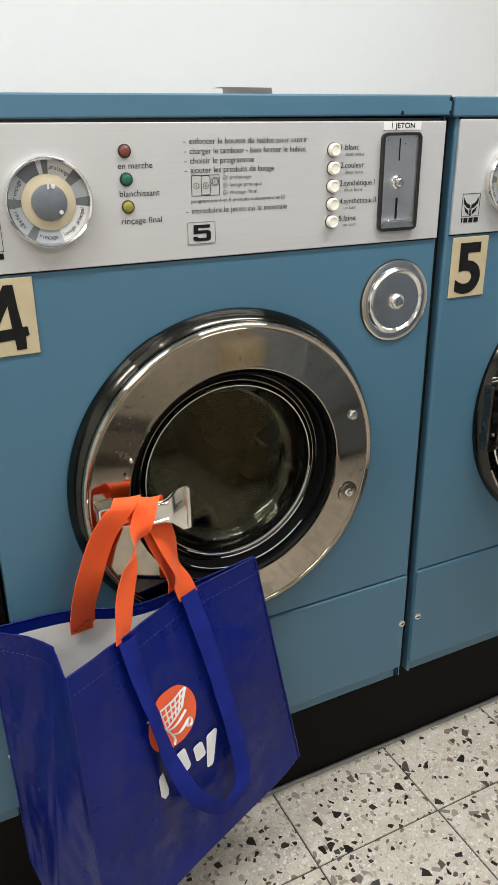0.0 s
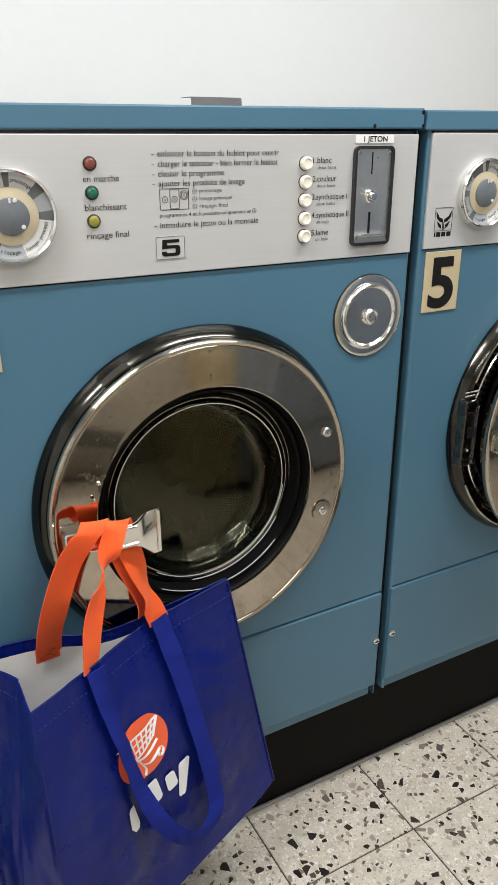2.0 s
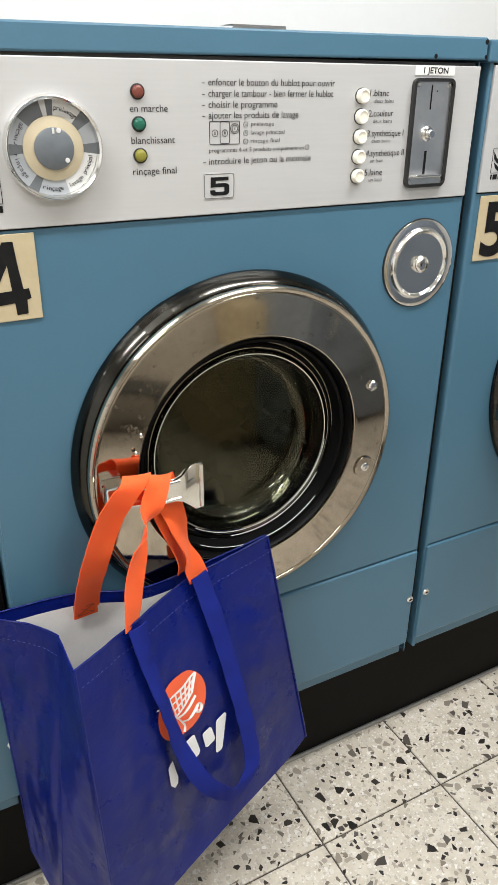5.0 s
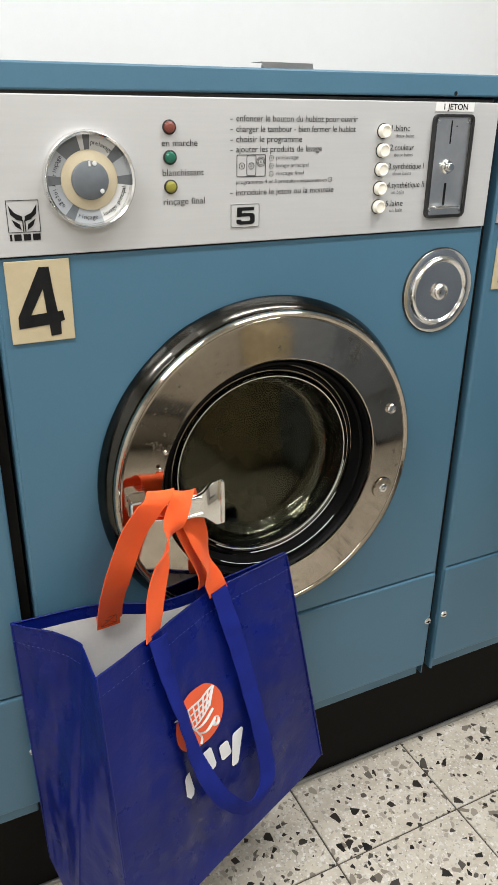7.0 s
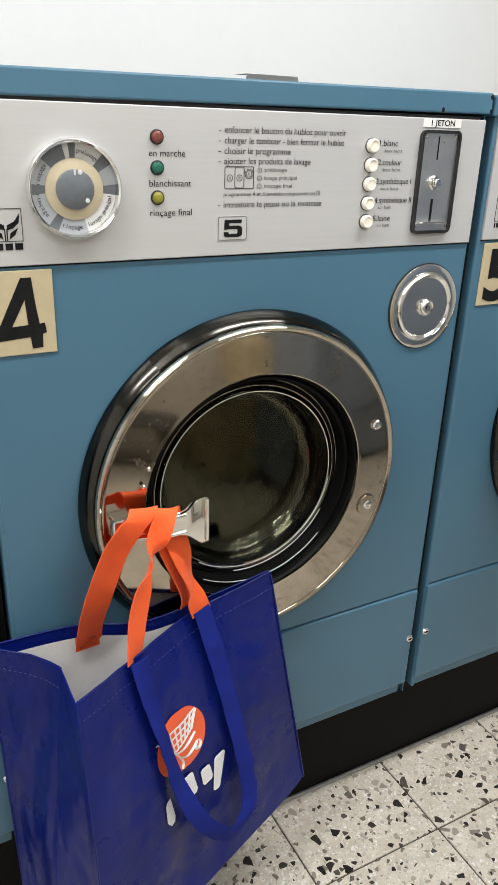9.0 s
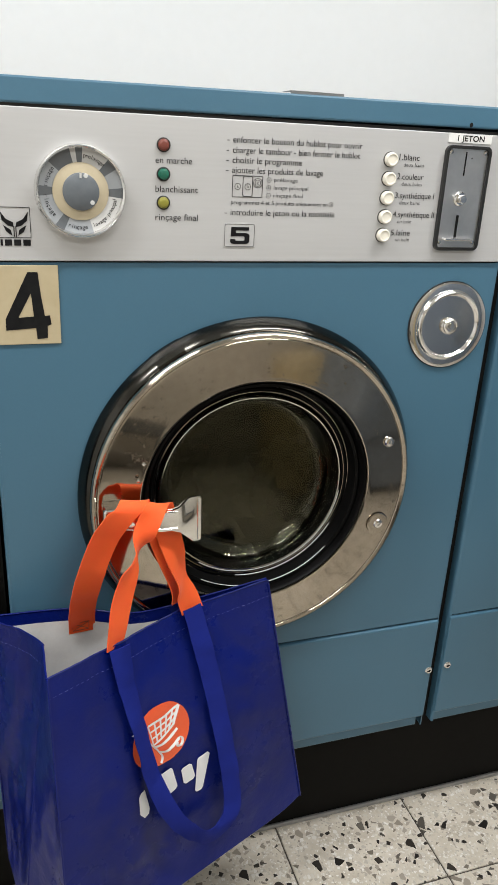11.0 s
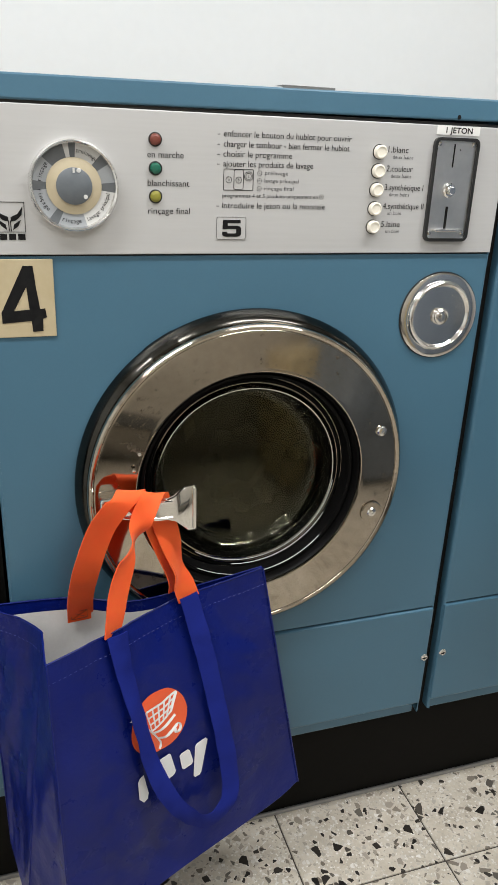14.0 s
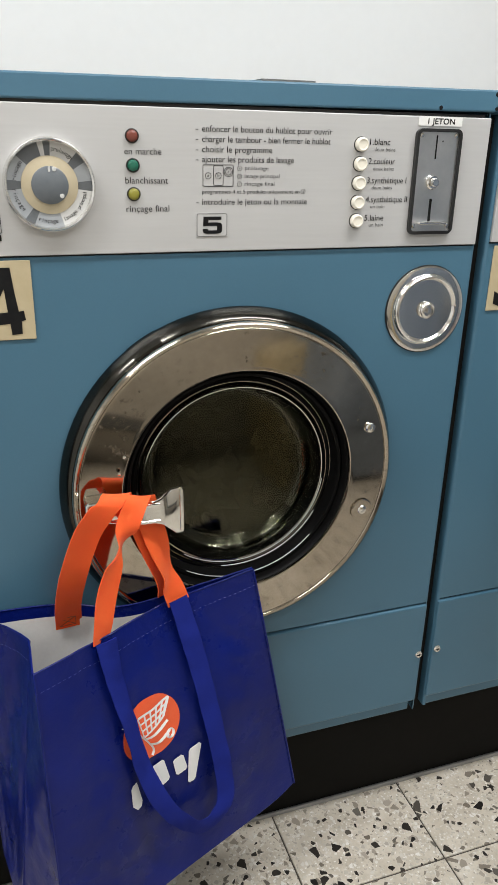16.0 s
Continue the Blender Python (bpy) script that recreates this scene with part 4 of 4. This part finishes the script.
def shopping_bag():
    org = Vector((-0.28, -0.1, 0.2))
    bag = thing("shopping_bag", *org, "glossy dark blue shopping bag hung by orange straps from a handle", "bag")
    def add(name, bm, mat, label="", parent=None):
        return part(name, bm, mat, parent or bag, label, True, -org)
    front_rows = sheet_points(BAG_FRONT_TOP, BAG_FRONT_BOTTOM, 65, 65, 0.0105, 2.0, 0.016)
    back_rows = sheet_points(BAG_BACK_TOP, BAG_BACK_BOTTOM, 25, 25, 0.002, 5.0)
    g_top_a = [BAG_BACK_TOP[0], tuple((Vector(BAG_BACK_TOP[0]) + Vector(BAG_FOLD_TOP)) / 2 + Vector((0.012, -0.004, 0.0))), BAG_FOLD_TOP]
    g_bot_a = [BAG_BACK_BOTTOM[0], tuple((Vector(BAG_BACK_BOTTOM[0]) + Vector(BAG_FOLD_BOTTOM)) / 2), BAG_FOLD_BOTTOM]
    g_top_b = [BAG_FOLD_TOP, tuple((Vector(BAG_FOLD_TOP) + Vector(BAG_FRONT_TOP[0])) / 2), BAG_FRONT_TOP[0]]
    g_bot_b = [BAG_FOLD_BOTTOM, tuple((Vector(BAG_FOLD_BOTTOM) + Vector(BAG_FRONT_BOTTOM[0])) / 2), BAG_FRONT_BOTTOM[0]]
    side_a = sheet_points(g_top_a, g_bot_a, 25, 49, 0.012, 9.0, wide=0.3)
    side_b = sheet_points(g_top_b, g_bot_b, 15, 49, 0.010, 12.0, wide=0.22)
    add("front_panel", thick(sheet(front_rows), 0.0007), BAG_BLUE)
    add("back_panel", thick(sheet(back_rows), 0.0007), BAG_BLUE)
    add("side_gusset", thick(sheet(side_a), 0.0007), BAG_BLUE, "creased blue side gusset")
    add("side_gusset", thick(sheet(side_b), 0.0007), BAG_BLUE)
    base = sheet([resample(BAG_FRONT_BOTTOM, 25), resample(BAG_BACK_BOTTOM, 25)])
    add("base", thick(base, 0.001), BAG_BLUE)
    lining = bmesh.new()
    sheet([r[1:-1] for r in front_rows[1:]], lining, Vector((0.0006, 0.0022, 0)))
    sheet([r[1:-1] for r in back_rows[1:]], lining, Vector((0, -0.0022, 0)))
    add("lining", lining, BAG_WHITE, "matt white inner lining")
    # folded rim along the top
    rims = ((front_rows, 0.0012), (back_rows, -0.0012), (side_a, 0.001), (side_b, 0.001))
    for rows, off in rims:
        add("rim_binding", tube_along([p + Vector((0, 0, 0.0004)) for p in rows[0]], 0.0014, 6), BAG_BLUE)
    for rows, i in ((front_rows, -1), (front_rows, 0), (side_a, 0), (side_a, -1)):
        add("edge_seam", tube_along([r[i] + Vector((0.001, -0.001, 0)) for r in rows], 0.0016, 6), BAG_BLUE)
    # stitching
    for rows, j in ((front_rows, 4), (side_a, 3)):
        bm = bmesh.new()
        line = resample([tuple(p) for p in rows[j]], 90 if rows is front_rows else 30)
        for k in range(0, len(line) - 1, 2):
            tube_along([line[k] + Vector((-0.0006, -0.0014, 0)), line[k + 1] + Vector((-0.0006, -0.0014, 0))], 0.0003, 4, bm=bm)
        tagged(add("stitching", bm, THREAD), kind="stuff")
    # point on the front panel from its two shares, lifted off the sheet
    def on_front(u, v, lift=0.0018):
        i, j = min(u * 64, 63.999), min(v * 64, 63.999)
        a, b = int(i), int(j)
        fu, fv = i - a, j - b
        p = front_rows[b][a].lerp(front_rows[b][a + 1], fu).lerp(front_rows[b + 1][a].lerp(front_rows[b + 1][a + 1], fu), fv)
        return p + Vector((-0.38, -0.92, 0)) * lift
    def share(x, z):
        """The shares (u, v) of the front panel that show at x, z."""
        best = min(((front_rows[j][i].x - x) ** 2 + (front_rows[j][i].z - z) ** 2, i, j) for j in range(65) for i in range(65))
        return best[1] / 64, best[2] / 64
    # print: disc, trolley lines, word bars
    u0, v0 = share(-0.271, 0.507)
    du, dv = 0.128, 0.112
    bm = bmesh.new()
    c = bm.verts.new(on_front(u0, v0))
    loops = [[bm.verts.new(on_front(u0 + du * q * math.cos(2 * math.pi * k / 40), v0 + dv * q * math.sin(2 * math.pi * k / 40))) for k in range(40)] for q in (0.33, 0.66, 1.0)]
    for k in range(40):
        bm.faces.new((c, loops[0][k], loops[0][(k + 1) % 40]))
        for a, b in zip(loops, loops[1:]):
            bm.faces.new((a[k], b[k], b[(k + 1) % 40], a[(k + 1) % 40]))
    add("printed_disc", bm, PRINT_ORANGE, "round orange print")
    def stroke(points, r, name="print_stroke"):
        pts = [on_front(u0 + du * a, v0 + dv * b, 0.0034) for a, b in points]
        side_u = [on_front(u0 + du * a + 0.01, v0 + dv * b, 0.0034) for a, b in points]
        bm = bmesh.new()
        rows = []
        for k, p in enumerate(pts):
            d = (pts[min(k + 1, len(pts) - 1)] - pts[max(k - 1, 0)]).normalized()
            s = d.cross(Vector((-0.38, -0.92, 0.0))).normalized()
            rows.append([bm.verts.new(p - s * r), bm.verts.new(p + s * r)])
        for a, b in zip(rows, rows[1:]):
            bm.faces.new((a[0], a[1], b[1], b[0]))
        add(name, bm, PRINT_WHITE)
    def curve(points, n=14):
        return [(p.x, p.y) for p in smooth_line([(q[0], q[1], 0) for q in points], n)]
    stroke(curve([(-0.95, -0.55), (-0.72, -0.42), (-0.50, -0.10), (-0.30, 0.25), (-0.18, 0.50)]), 0.0027)
    stroke(curve([(-0.30, 0.25), (0.0, 0.29), (0.30, 0.21), (0.55, 0.08)]), 0.0024)
    stroke(curve([(-0.18, 0.50), (0.10, 0.62), (0.40, 0.52), (0.60, 0.42), (0.68, 0.52), (0.60, 0.66), (0.46, 0.64), (0.48, 0.52)], 22), 0.0025)
    stroke(curve([(-0.18, 0.50), (-0.12, 0.66), (-0.12, 0.78), (-0.18, 0.90)]), 0.0025)
    grid_a, grid_b = ((-0.40, -0.52), (0.74, -0.66)), ((-0.30, 0.16), (0.42, -0.10))
    for k in range(4):
        q = k / 3
        ends = [(u[0] + (w[0] - u[0]) * q, u[1] + (w[1] - u[1]) * q) for u, w in zip(grid_a, grid_b)]
        stroke(curve([ends[0], ((ends[0][0] + ends[1][0]) / 2, (ends[0][1] + ends[1][1]) / 2 + 0.04), ends[1]], 8), 0.0015 if 0 < k else 0.0021)
    for k in range(6):
        q = k / 5
        ends = [(u[0] + (w[0] - u[0]) * q, u[1] + (w[1] - u[1]) * q) for u, w in (grid_a, grid_b)]
        stroke(ends, 0.0014 if k < 5 else 0.0022)
    # word as plain bars
    def word_bar(pts):
        bm = bmesh.new()
        ring = [bm.verts.new(on_front(*share_lerp(x, z), 0.0032)) for x, z in pts]
        edges = [bm.edges.new((p, q)) for p, q in zip(ring, ring[1:] + ring[:1])]
        bmesh.ops.triangle_fill(bm, edges=edges, use_beauty=True)
        add("print_bar", bm, PRINT_WHITE)
    def share_lerp(x, z):
        u, v = share(x, z)
        p = on_front(u, v, 0)
        e = 0.01
        pu, pv = on_front(min(u + e, 1), v, 0), on_front(u, min(v + e, 1), 0)
        m = Matrix(((pu.x - p.x, pv.x - p.x), (pu.z - p.z, pv.z - p.z))).inverted()
        d = m @ Vector((x - p.x, z - p.z))
        return u + e * d.x, v + e * d.y
    for pts in (((-0.279, 0.438), (-0.276, 0.441), (-0.259, 0.444), (-0.256, 0.441), (-0.248, 0.407), (-0.251, 0.403), (-0.269, 0.398), (-0.273, 0.401)),
                ((-0.241, 0.430), (-0.238, 0.433), (-0.227, 0.436), (-0.223, 0.433), (-0.217, 0.409), (-0.220, 0.405), (-0.233, 0.402), (-0.237, 0.405)),
                ((-0.213, 0.434), (-0.210, 0.437), (-0.194, 0.440), (-0.190, 0.436), (-0.203, 0.381), (-0.206, 0.377), (-0.214, 0.376), (-0.217, 0.380)),
                ((-0.314, 0.432), (-0.311, 0.437), (-0.304, 0.438), (-0.297, 0.402), (-0.299, 0.394), (-0.306, 0.392), (-0.313, 0.402))):
        word_bar(pts)
    # long blue strap hanging on the front
    loop = [(-0.334, -0.128, 0.678), (-0.325, -0.138, 0.614), (-0.309, -0.154, 0.540), (-0.291, -0.170, 0.456), (-0.262, -0.180, 0.388), (-0.228, -0.178, 0.342), (-0.196, -0.166, 0.316), (-0.164, -0.148, 0.330),
            (-0.157, -0.136, 0.366), (-0.167, -0.119, 0.450), (-0.186, -0.098, 0.559), (-0.204, -0.083, 0.641), (-0.216, -0.072, 0.690)]
    side = [(0.9, 0.35, 0.0), (0.75, 0.65, 0.1), (0.6, 0.8, 0.15), (0.6, 0.6, 0.5), (0.45, 0.1, 0.85), (0.25, -0.1, 0.95), (-0.05, -0.1, 1.0), (-0.85, -0.2, 0.45),
            (-0.9, -0.35, 0.02), (-0.9, -0.35, -0.05), (-0.9, -0.35, -0.12), (-0.9, -0.35, -0.1), (-0.9, -0.35, -0.05)]
    add("long_strap", ribbon(loop, side, 0.033, 96, ruffle=0.0026), STRAP_BLUE, "long blue woven strap hanging in a loop")
    # orange carrying straps over the handle
    add("short_strap", ribbon([(-0.377, -0.0275, 0.650), (-0.3765, -0.045, 0.694), (-0.367, -0.066, 0.755), (-0.346, -0.076, 0.821), (-0.324, -0.082, 0.857), (-0.310, -0.079, 0.869), (-0.302, -0.068, 0.8765), (-0.297, -0.056, 0.870), (-0.295, -0.052, 0.84)],
                              [(1, 0.1, 0.1), (1, 0.1, 0.1), (0.95, 0.1, -0.2), (0.9, 0.15, -0.35), (0.92, 0.1, -0.3), (1, 0.05, -0.15), (1, 0.0, -0.1), (1, 0.0, -0.1), (1, 0.0, -0.1)], 0.040, 64, ruffle=0.0012), ORANGE, "orange woven carrying strap")
    add("short_strap", ribbon([(-0.340, -0.122, 0.672), (-0.334, -0.116, 0.700), (-0.326, -0.108, 0.741), (-0.314, -0.101, 0.776), (-0.302, -0.097, 0.806), (-0.289, -0.092, 0.842), (-0.276, -0.084, 0.866), (-0.268, -0.070, 0.872), (-0.264, -0.056, 0.862)],
                              [(0.35, 0.3, -0.1), (0.75, 0.4, -0.1), (1, 0.3, -0.1), (0.8, 0.5, -0.2), (0.3, 0.95, -0.2), (0.9, -0.2, -0.3), (1, 0.0, -0.25), (1, 0.0, -0.15), (1, 0, -0.1)], 0.032, 64, ruffle=0.001), ORANGE)
    add("short_strap", ribbon([(-0.214, -0.070, 0.682), (-0.221, -0.067, 0.705), (-0.229, -0.063, 0.736), (-0.240, -0.061, 0.778), (-0.252, -0.057, 0.822), (-0.262, -0.056, 0.858)],
                              [(0.9, 0.35, 0.1), (0.8, 0.4, 0.1), (0.45, 0.8, 0.1), (0.75, 0.45, 0.1), (0.9, 0.2, 0.2), (0.9, 0.1, 0.2)], 0.038, 44, ruffle=0.001), ORANGE)
    add("short_strap", ribbon([(-0.228, -0.052, 0.690), (-0.236, -0.052, 0.716), (-0.249, -0.053, 0.762), (-0.262, -0.054, 0.808), (-0.270, -0.055, 0.852)],
                              [(0.9, 0.35, 0.1), (0.5, 0.8, 0.1), (0.7, 0.6, 0.1), (0.9, 0.2, 0.2), (0.9, 0.1, 0.2)], 0.034, 36, ruffle=0.001), ORANGE)
    # sewn patch of the back strap
    patch = add("strap_patch", thick(sheet([[Vector((-0.397, -0.0285, 0.665)), Vector((-0.361, -0.0285, 0.668))], [Vector((-0.397, -0.0275, 0.640)), Vector((-0.361, -0.0275, 0.643))]]), 0.001), ORANGE, "orange sewn strap end")
    bm = bmesh.new()
    q = [Vector((-0.391, -0.0300, 0.660)), Vector((-0.367, -0.0300, 0.662)), Vector((-0.367, -0.0292, 0.648)), Vector((-0.391, -0.0292, 0.646))]
    for a, b in ((0, 1), (1, 2), (2, 3), (3, 0), (0, 2), (1, 3)):
        tube_along([q[a], q[b]], 0.0004, 4, bm=bm)
    tagged(part("stitching", bm, RED_LAMP, patch, "", True, -org), kind="stuff")
    return bag


shopping_bag()


# ---- floor tiles ----
def floor_tiles():
    bm = box(-0.1482, 0.1482, -0.1482, 0.1482, -0.0045, 0.0, 0.0012, 1)
    me = mesh_from("tile", bm, TERRAZZO, False)
    nx, ny = 19, 9
    for i in range(nx):
        for j in range(ny):
            ob = new("tile", me)
            ob.parent = floor
            ob.location = (0.316 + 0.3 * (i - 9) - 0.15, -0.125 - 0.15 + 0.3 * (1 - j), random.uniform(-0.0003, 0.0003))
            ob.rotation_euler = (radians(random.uniform(-0.05, 0.05)), radians(random.uniform(-0.05, 0.05)), radians(90 * random.randrange(4)))


floor_tiles()


def motions():
    rows = []
    for k in range(0, 65):
        t = k * 0.25
        rows.append((t, Matrix.Translation((DX - ORG.x, 0, DZ - ORG.z)) @ pose(0, 0, 0, 0, 72 * k, 0)))
    walk(DRUMS[0], rows)


motions()
